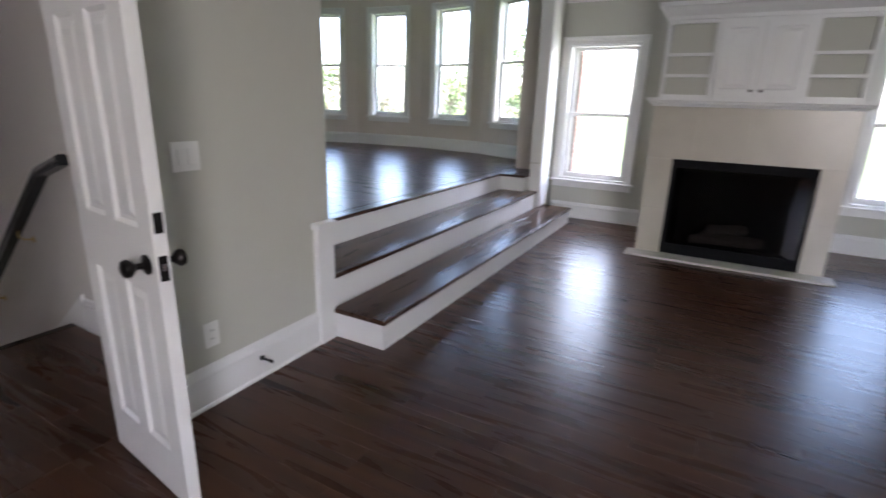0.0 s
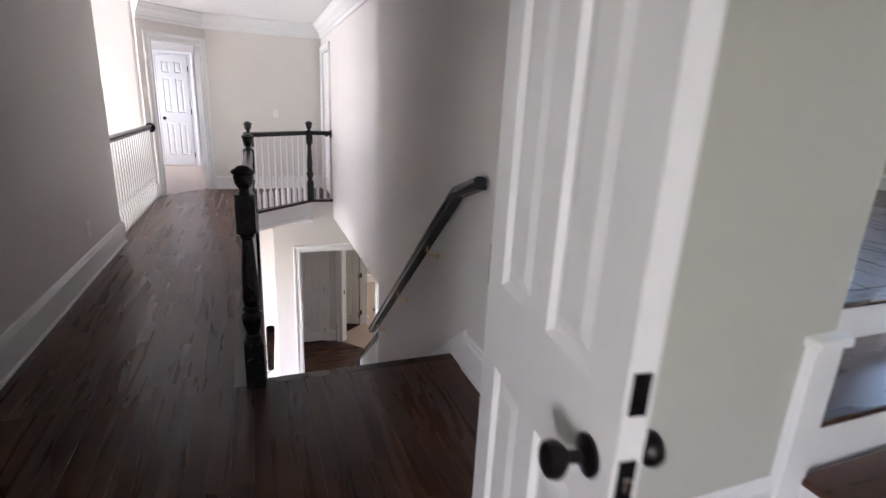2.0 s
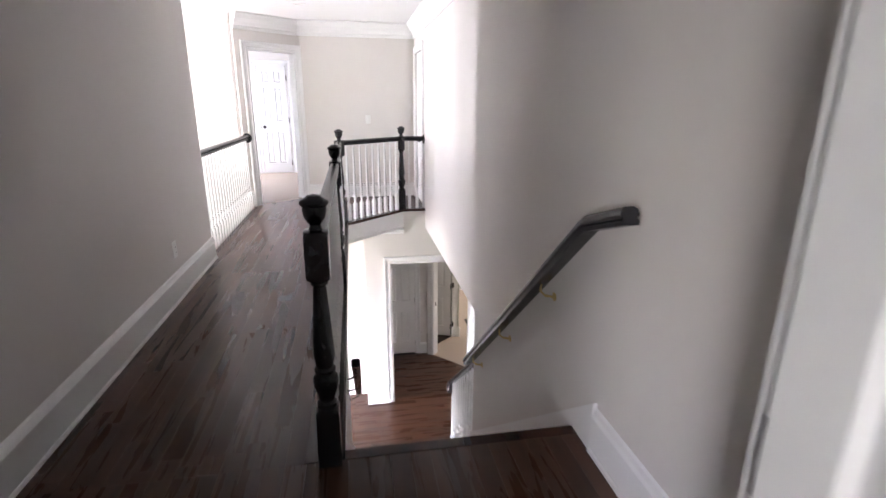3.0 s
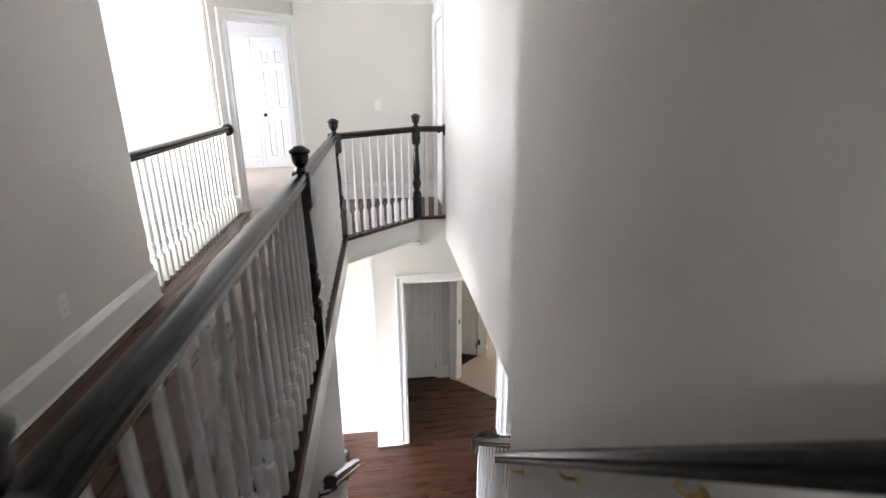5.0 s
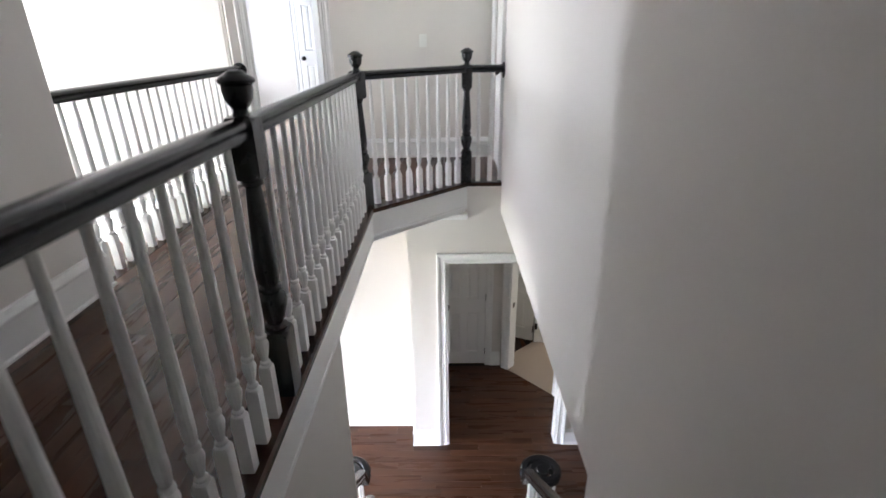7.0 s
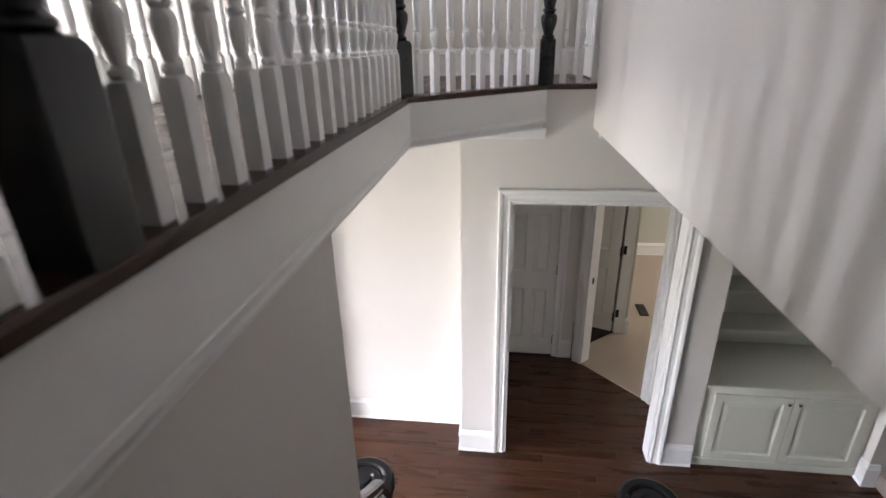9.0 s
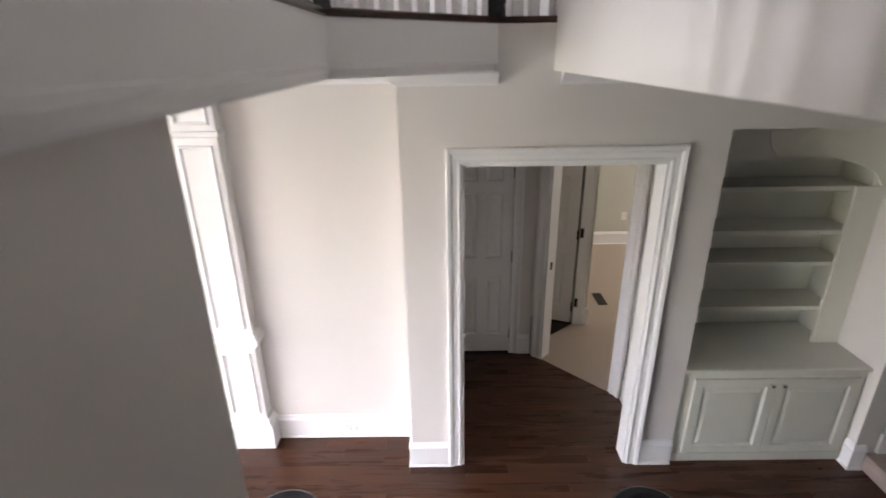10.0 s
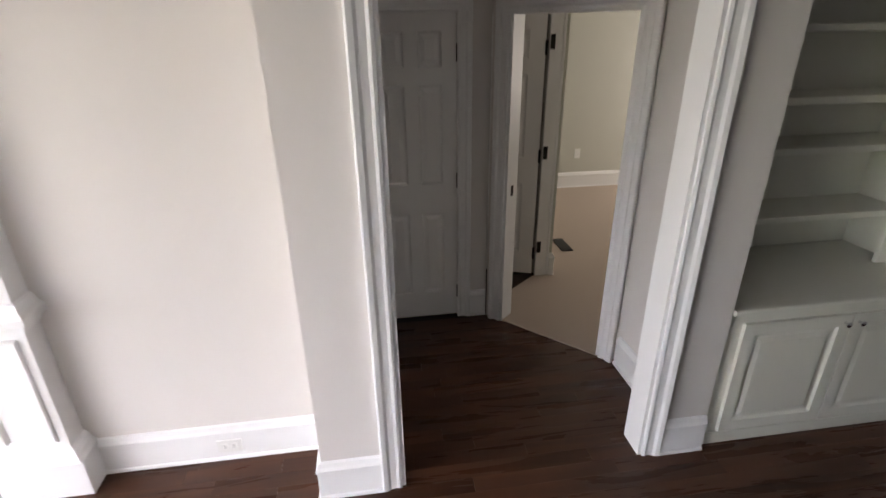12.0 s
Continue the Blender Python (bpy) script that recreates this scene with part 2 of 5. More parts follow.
def facing(px, py, yaw, z=0.0):
    """Frame of a wall: local x runs along it, local y up, local z out of it; yaw: the way that it faces."""
    a = radians(yaw)
    n = Vector((math.cos(a), math.sin(a), 0))
    u = Vector((-n.y, n.x, 0))
    return Matrix(((u.x, 0, n.x, px), (u.y, 0, n.y, py), (0, 1, 0, z), (0, 0, 0, 1)))


def wall(name, m, length, z0, z1, thick, openings, material, label):
    """A wall in the frame of facing(): from 0 to length, openings (a0, a1, b0, b1) cut right through, thickness behind its face."""
    bm = bmesh.new()
    xs = sorted({0, length, *[v for o in openings for v in o[:2]]})
    for a, b in zip(xs, xs[1:]):
        mid = (a + b) / 2
        cut = sorted((o[2], o[3]) for o in openings if o[0] < mid < o[1])
        z = z0
        for c0, c1 in cut:
            if c0 > z + 1e-4:
                box(bm, a, b, z, c0, -thick, 0)
            z = c1
        if z1 > z + 1e-4:
            box(bm, a, b, z, z1, -thick, 0)
    bmesh.ops.remove_doubles(bm, verts=bm.verts[:], dist=1e-5)
    bmesh.ops.transform(bm, matrix=m, verts=bm.verts[:])
    return structure(name, bm, material, label, "wall")


BASE = [(0, 0), (0.028, 0), (0.028, 0.006), (0.025, 0.014), (0.019, 0.018), (0.019, 0.150), (0.024, 0.156), (0.024, 0.166), (0.016, 0.180), (0.010, 0.197), (0, 0.203)]
CROWN = [(0, 0), (0.12, 0), (0.12, -0.018), (0.105, -0.03), (0.085, -0.07), (0.05, -0.105), (0.03, -0.14), (0.022, -0.145), (0.022, -0.165), (0.014, -0.19), (0, -0.19)]
SMALL_CROWN = [(0, 0), (0.07, 0), (0.07, -0.010), (0.055, -0.022), (0.03, -0.045), (0.012, -0.058), (0.012, -0.07), (0, -0.07)]
CASING = [(0, 0), (0, 0.014), (0.012, 0.018), (0.024, 0.014), (0.050, 0.017), (0.062, 0.026), (0.082, 0.030), (0.090, 0.026), (0.090, 0)]


def baseboard(path, z=0.0, material=None):
    return structure("baseboard", sweep(path, BASE, pose(0, 0, z)), material or TRIM, "tall white moulded baseboard along the wall", "baseboard")


def crown(path, z, profile=CROWN):
    return structure("crown_moulding", sweep(path, profile, pose(0, 0, z)), TRIM, "white crown moulding between wall and ceiling", "trim")


def casing(m, a0, a1, b0, b1, closed=False):
    """Moulded trim round an opening on the wall of frame m."""
    path = [(a0, b0), (a0, b1), (a1, b1), (a1, b0)]
    bm = sweep(path, CASING, m, closed)
    return structure("door_casing" if not closed else "window_casing", bm, TRIM, "white moulded casing round the opening", "trim")


def lining(m, a0, a1, b1, thick, b0=0.0):
    """Jamb boards inside an opening."""
    bm = bmesh.new()
    box(bm, a0, a0 + 0.018, b0, b1, -thick - 0.004, 0.004)
    box(bm, a1 - 0.018, a1, b0, b1, -thick - 0.004, 0.004)
    box(bm, a0, a1, b1 - 0.018, b1 + 0.0, -thick - 0.003, 0.003)
    bmesh.ops.transform(bm, matrix=m, verts=bm.verts[:])
    return structure("door_jamb", bm, TRIM, "white painted jamb lining the opening", "trim")


# ---- the place: levels and lines of the plan ----
LOW, LCEIL, HCEIL, BCEIL, BAYC, PLAT = -2.94, -0.26, 2.44, 2.78, 3.35, 0.58
XB = -1.32      # bedroom face of the wall with the double door
YR = 2.01       # stair wall
YL = -0.22      # hall wall
XE = -7.56      # lower wall with the cased opening
RAKE = 0.245
RISE = -LOW / 15
X0 = -2.78      # head of the stair

# ---- large structure: floors and ceilings ----
structure("floor_bedroom", cube(-1.42, 4.1, -2.3, 7.3, -0.20, -0.012), GROOVE, "dark subfloor below the bedroom boards", "floor")
structure("floor_hall", prism([(-1.42, YL - 0.1), (-1.42, YR + 0.08), (X0, YR + 0.08), (X0, 0.965), (-6.87, 0.965), (-7.58, 1.715), (-7.58, YR + 0.08), (-8.75, YR + 0.08), (-8.75, 0.35), (-8.02, -0.33), (-5.70, -0.33), (-5.70, YL - 0.1)], -0.23, -0.012), GROOVE, "dark subfloor below the hall boards", "floor")
structure("floor_lower", cube(-12.4, -1.9, -4.8, 6.7, LOW - 0.2, LOW - 0.012), GROOVE, "dark subfloor below the lower boards", "floor")
structure("floor_sitting_area", prism([(-1.78, 2.6), (-1.78, 7.3), (-2.2, 8.9), (-4.7, 9.2), (-7.2, 8.7), (-9.1, 6.45), (-9.1, 2.13)], 0.0, PLAT - 0.012), GROOVE, "raised platform below the sitting area", "floor")
structure("floor_guest_room", prism([(-8.06, -0.36), (-8.65, 0.38), (-8.75, 0.5), (-8.75, 2.1), (-12.6, 2.1), (-12.6, -1.8), (-8.06, -1.8)], -0.05, 0.004), CARPET, "beige carpet in the room behind the angled door", "carpet")
structure("floor_carpet_room", prism([(-8.93, 2.28), (-8.28, 2.90), (-8.28, 6.7), (-12.5, 6.7), (-12.5, 2.28)], LOW - 0.05, LOW + 0.006), CARPET, "beige carpet in the lower room", "carpet")

structure("ceiling_bedroom", cube(-1.42, 4.1, -2.3, 7.3, BCEIL, BCEIL + 0.2), CEIL, "white painted bedroom ceiling", "ceiling")
structure("ceiling_hall", cube(-8.9, -1.42, -0.36, 2.15, HCEIL, HCEIL + 0.2), CEIL, "white painted hall ceiling", "ceiling")
structure("ceiling_foyer", cube(-8.3, -3.9, -4.8, -0.36, HCEIL + 0.06, HCEIL + 0.26), CEIL, "white painted ceiling over the foyer", "ceiling")
structure("ceiling_guest_room", cube(-12.8, -8.06, -2.0, 2.3, HCEIL + 0.27, HCEIL + 0.45), CEIL, "white painted ceiling of the guest room", "ceiling")
structure("ceiling_sitting_area", cube(-9.4, -1.42, 2.13, 9.6, BAYC, BAYC + 0.2), CEIL, "white painted ceiling over the sitting area", "ceiling")
structure("ceiling_lower_passage", prism([(-1.9, -0.33), (-5.60, -0.33), (-8.0, -0.33), (-8.0, 1.715), (-7.58, 1.715), (-6.87, 0.965), (-1.9, 0.965)], LCEIL, -0.232), CEIL, "white ceiling below the upper hall", "ceiling")
structure("ceiling_family_room", cube(-8.0, -1.9, YR + 0.12, 6.7, LCEIL, LCEIL + 0.2), CEIL, "white painted family room ceiling", "ceiling")
structure("ceiling_dining_room", cube(-12.4, -8.06, -4.8, 1.3, LCEIL, LCEIL + 0.2), CEIL, "white painted dining room ceiling", "ceiling")
structure("ceiling_lower_vestibule", cube(-12.6, -7.70, 1.32, 6.8, LCEIL - 0.1, LCEIL - 0.004), CEIL, "white ceiling of the lower vestibule", "ceiling")

# ---- walls, upper level ----
# bedroom wall with the double door and the wide opening to the sitting area; it faces +x
mW = facing(XB, -2.3, 0)
DOOR_A0, DOOR_A1 = 0.46 + 2.3, 1.535 + 2.3
wall("wall_bedroom_west", mW, 9.47, -0.02, BCEIL, 0.10, [(DOOR_A0, DOOR_A1, -0.02, 2.06), (2.73 + 2.3, 6.52 + 2.3, -0.02, 2.72)], WALL_BED, "sage grey painted bedroom wall with double doorway")
structure("wall_sitting_header", cube(-1.42, -1.305, 2.13, 7.05, BCEIL, BAYC), WALL_BED, "painted wall above the opening to the sitting area", "wall")
casing(mW, DOOR_A0, DOOR_A1, 0, 2.06)
lining(mW, DOOR_A0, DOOR_A1, 2.06, 0.10)
mN = facing(-1.30, 7.05, -90)
WIN1 = (0.09, 0.91, 0.50, 2.12)
WIN2 = (3.14, 3.96, 0.50, 2.12)
wall("wall_bedroom_north", mN, 5.2, -0.02, BCEIL, 0.16, [WIN1, WIN2], WALL_BED, "sage grey painted bedroom window wall")
wall("wall_bedroom_east", facing(3.9, 7.05, 180), 9.35, -0.02, BCEIL, 0.15, [], WALL_BED, "plain painted bedroom wall")
# south wall opening is assumed, cut for the added bedroom fill
wall("wall_bedroom_south", facing(3.9, -2.15, 90), 5.2, -0.02, BCEIL, 0.15, [(0.1, 1.5, 0.75, 2.25)], WALL_BED, "plain painted bedroom wall")

# hall
wall("wall_hall_left", facing(-1.42, YL, 90), 4.24, -0.02, HCEIL, 0.14, [], WALL, "greige painted hall wall with tall baseboard")
wall("wall_hall_end", facing(-1.424, 2.13, 180), 2.49, -0.02, HCEIL, 0.004, [(0.595, 1.67, -0.02, 2.06)], WALL, "greige painted wall beside the bedroom doorway")
mR = facing(-1.42, YR, -90)
wall("wall_stair", facing(-8.75, YR, -90), 7.33, LCEIL, HCEIL, 0.12, [(0.30, 1.02, 0.0, 2.04)], WALL, "tall greige painted stair wall")
structure("wall_stair_lower", cube(-4.67, -1.42, YR, YR + 0.12, LOW, LCEIL), WALL, "greige painted wall beside the lower stair", "wall")
wall("wall_hall_far", facing(-8.62, 0.42, 0), 1.59, -0.02, HCEIL, 0.12, [], WALL, "greige painted wall at the end of the hall")
# angled wall with the open doorway
AX, AY, BX, BY = -8.04, -0.33, -8.65, 0.417
ANG = math.degrees(math.atan2(BY - AY, BX - AX)) - 90
ALEN = math.hypot(BX - AX, BY - AY)
mA = facing(AX, AY, ANG)
wall("wall_hall_angled", mA, ALEN, -0.02, HCEIL, 0.12, [(0.165, 0.872, -0.02, 2.035)], WALL, "greige painted angled wall with doorway")
casing(mA, 0.165, 0.872, 0, 2.035)
lining(mA, 0.165, 0.872, 2.035, 0.12)
# foyer, open through both storeys
mF = facing(-8.05, -4.6, 0)
wall("wall_foyer_west", mF, 4.22, LCEIL - 0.0, HCEIL + 0.06, 0.12, [], WALL, "bright greige wall of the two storey foyer")
wall("wall_foyer_south", facing(-3.9, -4.6, 90), 8.4, LOW, HCEIL + 0.06, 0.15, [(3.15, 3.55, 0.85, 2.32), (0.2, 2.4, -2.6, -0.6), (5.5, 7.1, -2.4, -0.8)], WALL, "painted front wall with tall windows")
wall("wall_foyer_east", facing(-4.05, -0.36, 180), 4.24, LCEIL, HCEIL + 0.06, 0.15, [], WALL, "plain painted foyer wall")
# room behind the angled doorway
wall("wall_guest_west", facing(-11.45, -1.7, 0), 3.9, 0, HCEIL + 0.27, 0.12, [], WALL, "pale wall of the room behind the angled door")
wall("wall_guest_south", facing(-8.17, -1.6, 90), 4.2, 0, HCEIL + 0.27, 0.12, [(1.53, 2.93, 0.6, 2.0)], WALL, "pale wall of the room behind the angled door")
wall("wall_guest_north", facing(-11.55, 1.95, -90), 2.8, 0, HCEIL + 0.27, 0.12, [], WALL, "pale wall of the room behind the angled door")
structure("wall_guest_east", cube(-8.17, -8.06, -1.7, -0.36, 0, HCEIL + 0.27), WALL, "pale wall of the room behind the angled door", "wall")

# sitting area: bowed wall of flat bays, each with one window
BC, BR, PITCH = (-4.65, 3.5), 5.2, 15.0
BAY_ANGLES = [-49.5, -34.5, -19.5, -4.5, 10.5, 25.5]
HALF = BR * math.tan(radians(PITCH / 2))
BAYWIN = (HALF - 0.36, HALF + 0.36, 1.12, 2.94)


def bay_frame(a):
    n = Vector((math.sin(radians(a)), math.cos(radians(a))))
    c = Vector(BC) + n * BR
    u = Vector((n.y, -n.x))
    p = c - u * HALF
    yaw = math.degrees(math.atan2(-n.y, -n.x))
    return facing(p.x, p.y, yaw)


BAYS = [bay_frame(a) for a in BAY_ANGLES]
for f in BAYS:
    wall("wall_sitting_bay", f, 2 * HALF, PLAT - 0.02, BAYC, 0.16, [BAYWIN], WALL_SIT, "greige wall of the bowed sitting area")
end = BAYS[-1] @ Vector((2 * HALF, 0, 0))
structure("wall_sitting_east", cube(-1.80, -1.424, 7.0, 7.22, -0.3, BAYC), WALL_SIT, "greige end wall of the sitting area", "wall")
structure("wall_sitting_outer", cube(-1.80, -1.34, 7.22, end.y + 0.12, -3.0, BAYC), MORTAR, "mortared outer wall of the sitting area", "wall")
structure("wall_sitting_west", cube(-9.2, -9.04, 2.13, 6.45, 0, BAYC), WALL_SIT, "greige end wall of the sitting area", "wall")
structure("wall_sitting_south", cube(-9.2, -1.42, 2.135, 2.25, 0.0, BAYC), WALL_SIT, "greige wall of the sitting area", "wall")

# ---- walls, lower level ----
mE = facing(XE, 1.17, 0, LOW)
OPEN = (1.52 - 1.17, 2.698 - 1.17, 0, 2.19)
NICHE_Z = -0.58 - LOW
wall("wall_lower_opening", mE, 3.08, 0, LCEIL - LOW, 0.13, [OPEN, (3.015 - 1.17, 3.08, 0, NICHE_Z)], WALL, "greige painted wall with a wide cased opening")
structure("wall_lower_opening_upper", cube(XE - 0.13, XE, 1.17, 2.13, LCEIL, -0.03), WALL, "greige painted wall below the upper hall", "wall")
casing(mE, OPEN[0], OPEN[1], 0, 2.19)
lining(mE, OPEN[0], OPEN[1], 2.19, 0.13)
structure("wall_lower_return", cube(-7.99, XE - 0.13, 1.17, 1.29, LOW, LCEIL), WALL, "return of the painted wall", "wall")
structure("wall_lower_bright", cube(-7.99, -7.87, 0.0, 1.17, LOW, LCEIL), WALL, "pale greige painted wall beside the pilaster", "wall")
structure("wall_lower_header", cube(-7.99, -7.87, -3.0, 0.0, -0.59, LCEIL), TRIM, "white panelled header over the dining opening", "wall")
structure("wall_lower_left", cube(-7.99, -7.87, -4.6, -3.0, LOW, LCEIL), WALL, "painted wall beside the dining opening", "wall")
structure("wall_below_hall", cube(-5.68, -2.0, 0.82, 0.937, LOW, LCEIL), WALL, "greige painted wall below the upper hall", "wall")
structure("wall_lower_east", cube(-2.05, -1.9, -4.6, 6.6, LOW, -0.24), WALL, "plain painted wall", "wall")
structure("wall_family_north", cube(-7.7, -1.9, 6.5, 6.65, LOW, LCEIL), WALL, "plain painted family room wall", "wall")
structure("wall_family_stub", cube(-8.15, -7.49, 4.25, 4.395, LOW, LCEIL), WALL, "greige painted wall end beside the shelves", "wall")
structure("wall_family_west", cube(-7.75, -7.62, 4.395, 6.5, LOW + 0.9, LCEIL), WALL, "greige painted wall above the fireplace", "wall")
structure("wall_dining_far", cube(-12.3, -12.15, -4.8, 1.3, LOW, LCEIL), WALL, "blue-lit grey wall of the dining room", "wall")
structure("wall_dining_north", cube(-12.3, -7.99, 1.17, 1.285, LOW, LCEIL), WALL, "plain wall of the dining room", "wall")
# vestibule behind the opening
mV = facing(-9.0, 1.29, 0, LOW)
wall("wall_vestibule_back", mV, 0.95, 0, LCEIL - LOW, 0.12, [(0.18, 0.74, 0, 2.03)], WALL, "shaded wall with a closed door")
casing(mV, 0.18, 0.74, 0, 2.03)
DGX0, DGY0, DGX1, DGY1 = -8.97, 2.24, -8.29, 2.90
DANG = math.degrees(math.atan2(DGY1 - DGY0, DGX1 - DGX0)) - 90
DLEN = math.hypot(DGX1 - DGX0, DGY1 - DGY0)
mD = facing(DGX0, DGY0, DANG, LOW)
wall("wall_vestibule_angled", mD, DLEN, 0, LCEIL - LOW, 0.12, [(0.12, DLEN - 0.09, 0, 2.03)], WALL, "shaded angled wall with an open doorway")
casing(mD, 0.12, DLEN - 0.09, 0, 2.03)
lining(mD, 0.12, DLEN - 0.09, 2.03, 0.12)
structure("wall_vestibule_right", cube(-8.32, XE - 0.13, 2.92, 3.01, LOW, LCEIL), WALL, "pinkish grey wall of the vestibule", "wall")
structure("wall_carpet_far", cube(-12.1, -11.95, 2.2, 6.7, LOW, LCEIL), WALL_BED, "pale green-grey wall of the carpeted room", "wall")
structure("wall_carpet_north", cube(-12.45, -8.2, 6.6, 6.75, LOW, LCEIL), WALL_BED, "plain wall of the carpeted room", "wall")
structure("wall_carpet_east", cube(-8.32, -8.2, 3.01, 6.6, LOW, LCEIL), WALL_BED, "plain wall of the carpeted room", "wall")
structure("wall_carpet_block", cube(-10.0, -9.53, 2.785, 2.93, LOW, LCEIL), WALL_BED, "wall end beside the inner door", "wall")
structure("wall_carpet_south", cube(-12.4, -10.0, 2.79, 2.93, LOW, LCEIL), WALL_BED, "plain wall of the carpeted room", "wall")
structure("wall_closet_back", cube(-10.1, -9.98, 1.3, 2.785, LOW, LCEIL), WALL, "plain wall of the small closet", "wall")
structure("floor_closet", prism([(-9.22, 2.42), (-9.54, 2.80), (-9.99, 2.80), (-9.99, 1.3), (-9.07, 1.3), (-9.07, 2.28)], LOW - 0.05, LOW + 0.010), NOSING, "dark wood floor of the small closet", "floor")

# ---- trim ----
baseboard([(XB, 2.70), (XB, 1.66)])
baseboard([(-0.10, 7.05), (-1.28, 7.05)])
baseboard([(3.9, 7.05), (1.62, 7.05)])
baseboard([(-5.66, YL - 0.13), (-5.66, YL), (-1.43, YL)])
baseboard([(-1.43, YR), (X0 + 0.16, YR)])
baseboard([(-8.62, YR - 0.02), (-8.62, 0.425)])
baseboard([(-8.085, -0.275), (-8.05, -0.318)])
baseboard([(XE, 1.43), (XE, 1.17), (XE - 0.30, 1.17)], LOW)
baseboard([(-7.87, 1.165), (-7.87, 0.06)], LOW)
baseboard([(XE, 3.012), (XE, 2.791)], LOW)
baseboard([(-7.49, 4.325), (-7.49, 4.25), (-7.56, 4.25)], LOW)
baseboard([(-12.15, 1.2), (-12.15, -4.6)], LOW)
baseboard([(-11.95, 6.6), (-11.95, 2.93)], LOW)
baseboard([(-11.95, 2.93), (-9.53, 2.93), (-9.53, 2.905)], LOW)
bm = cube(-9.53, -9.514, 2.787, 2.88, LOW + 0.006, LOW + 2.10)
box(bm, -9.53, -9.508, 2.881, 2.899, LOW + 0.006, LOW + 2.10)
structure("trim_inner_door_jamb", bm, TRIM, "white jamb and moulding of the inner door", "door frame")
for hz in (0.27, 1.06, 1.85):
    structure("jamb_hinge", cube(-9.514, -9.510, 2.789, 2.823, LOW + hz - 0.05, LOW + hz + 0.05), BRONZE, "dark bronze hinge on the inner door jamb", "hinge")
baseboard([(-9.0, 2.235), (-9.0, 2.12)], LOW)
baseboard([(-7.69, 2.92), (-8.27, 2.92)], LOW)
baseboard([(-11.45, 1.95), (-11.45, -0.02)])
baseboard([(-11.45, -0.75), (-11.45, -1.6)])
casing(facing(-11.45, -0.66, 0), 0.0, 0.55, 0, 2.04)
bay_path = [BAYS[0] @ Vector((0, 0, 0))] + [f @ Vector((2 * HALF, 0, 0)) for f in BAYS]
bay_path = [(p.x, p.y) for p in bay_path]
baseboard(bay_path[::-1], PLAT)
crown(bay_path[::-1], BAYC)
crown([(-0.05, 7.05), (-1.30, 7.05)], BCEIL)
crown([(3.9, 7.05), (1.6, 7.05)], BCEIL)
crown([(-1.43, YR), (-8.62, YR), (-8.62, 0.38), (-8.04, -0.33)], HCEIL)
crown([(-8.05, -0.36), (-8.05, -4.6)], HCEIL + 0.06, SMALL_CROWN)
crown([(XE, 1.715), (XE, 1.17), (-7.87, 1.17), (-7.87, 0.02)], LCEIL, SMALL_CROWN)
crown([(XE, 4.25), (XE, YR + 0.04)], LCEIL, SMALL_CROWN)

# fascia boards, their lower trim and the dark nosing round the stairwell
EDGE = [(X0 - 0.02, 0.965), (-6.87, 0.965), (-7.575, 1.71)]
structure("stairwell_fascia", sweep(EDGE[::-1], [(0, -0.03), (0.012, -0.03), (0.012, -0.20), (0.016, -0.203), (0.016, -0.222), (0.008, -0.235), (0, -0.25)]), TRIM, "white fascia board below the upper hall edge", "trim")
structure("stairwell_nosing", sweep([(-7.58, YR), (-7.58, 1.713), (-6.869, 0.965), (X0 + 0.045, 0.965)], [(-0.135, 0.003), (0.015, 0.003), (0.024, -0.004), (0.024, -0.024), (0.015, -0.030), (-0.135, -0.030)]), NOSING, "dark stained wooden nosing along the stairwell", "trim")
structure("stair_head_nosing", sweep([(X0, 0.99), (X0, YR)], [(-0.045, 0.002), (0.012, 0.002), (0.020, -0.006), (0.020, -0.02), (0.012, -0.03), (-0.045, -0.03)]), NOSING, "dark stained wooden nosing at the head of the stair", "trim")
structure("foyer_nosing", sweep([(-5.67, -0.33), (-8.03, -0.33)], [(-0.10, 0.003), (0.015, 0.003), (0.022, -0.006), (0.022, -0.026), (-0.10, -0.03)]), NOSING, "dark stained wooden nosing along the foyer edge", "trim")
structure("foyer_fascia", cube(-8.03, -5.67, -0.345, -0.33, -0.25, -0.03), TRIM, "white fascia board above the foyer", "trim")

# ---- stair ----
stair = tagged(empty("staircase", "straight staircase with dark treads and white risers", "staircase"), kind="structure")
for i in range(1, 15):
    xa, z = X0 - (i - 1) * RAKE, -i * RISE
    y1 = YR if xa > -4.66 else YR + 0.12
    y0 = 0.942 if xa > -5.66 else 0.83
    bm = cube(xa - RAKE - 0.025, xa - 0.002, y0, y1 - 0.002, z - 0.03, z, 0.006)
    part("tread", bm, NOSING, stair)
    part("riser", cube(xa - 0.02, xa - 0.003, y0 + 0.002, y1 - 0.004, z + 0.002, z + RISE - 0.031), TRIM, stair, "white painted riser")
part("riser", cube(X0 - 14 * RAKE - 0.02, X0 - 14 * RAKE - 0.003, 0.80, YR + 0.12, LOW + 0.002, LOW + RISE - 0.031), TRIM, stair, "white painted riser")


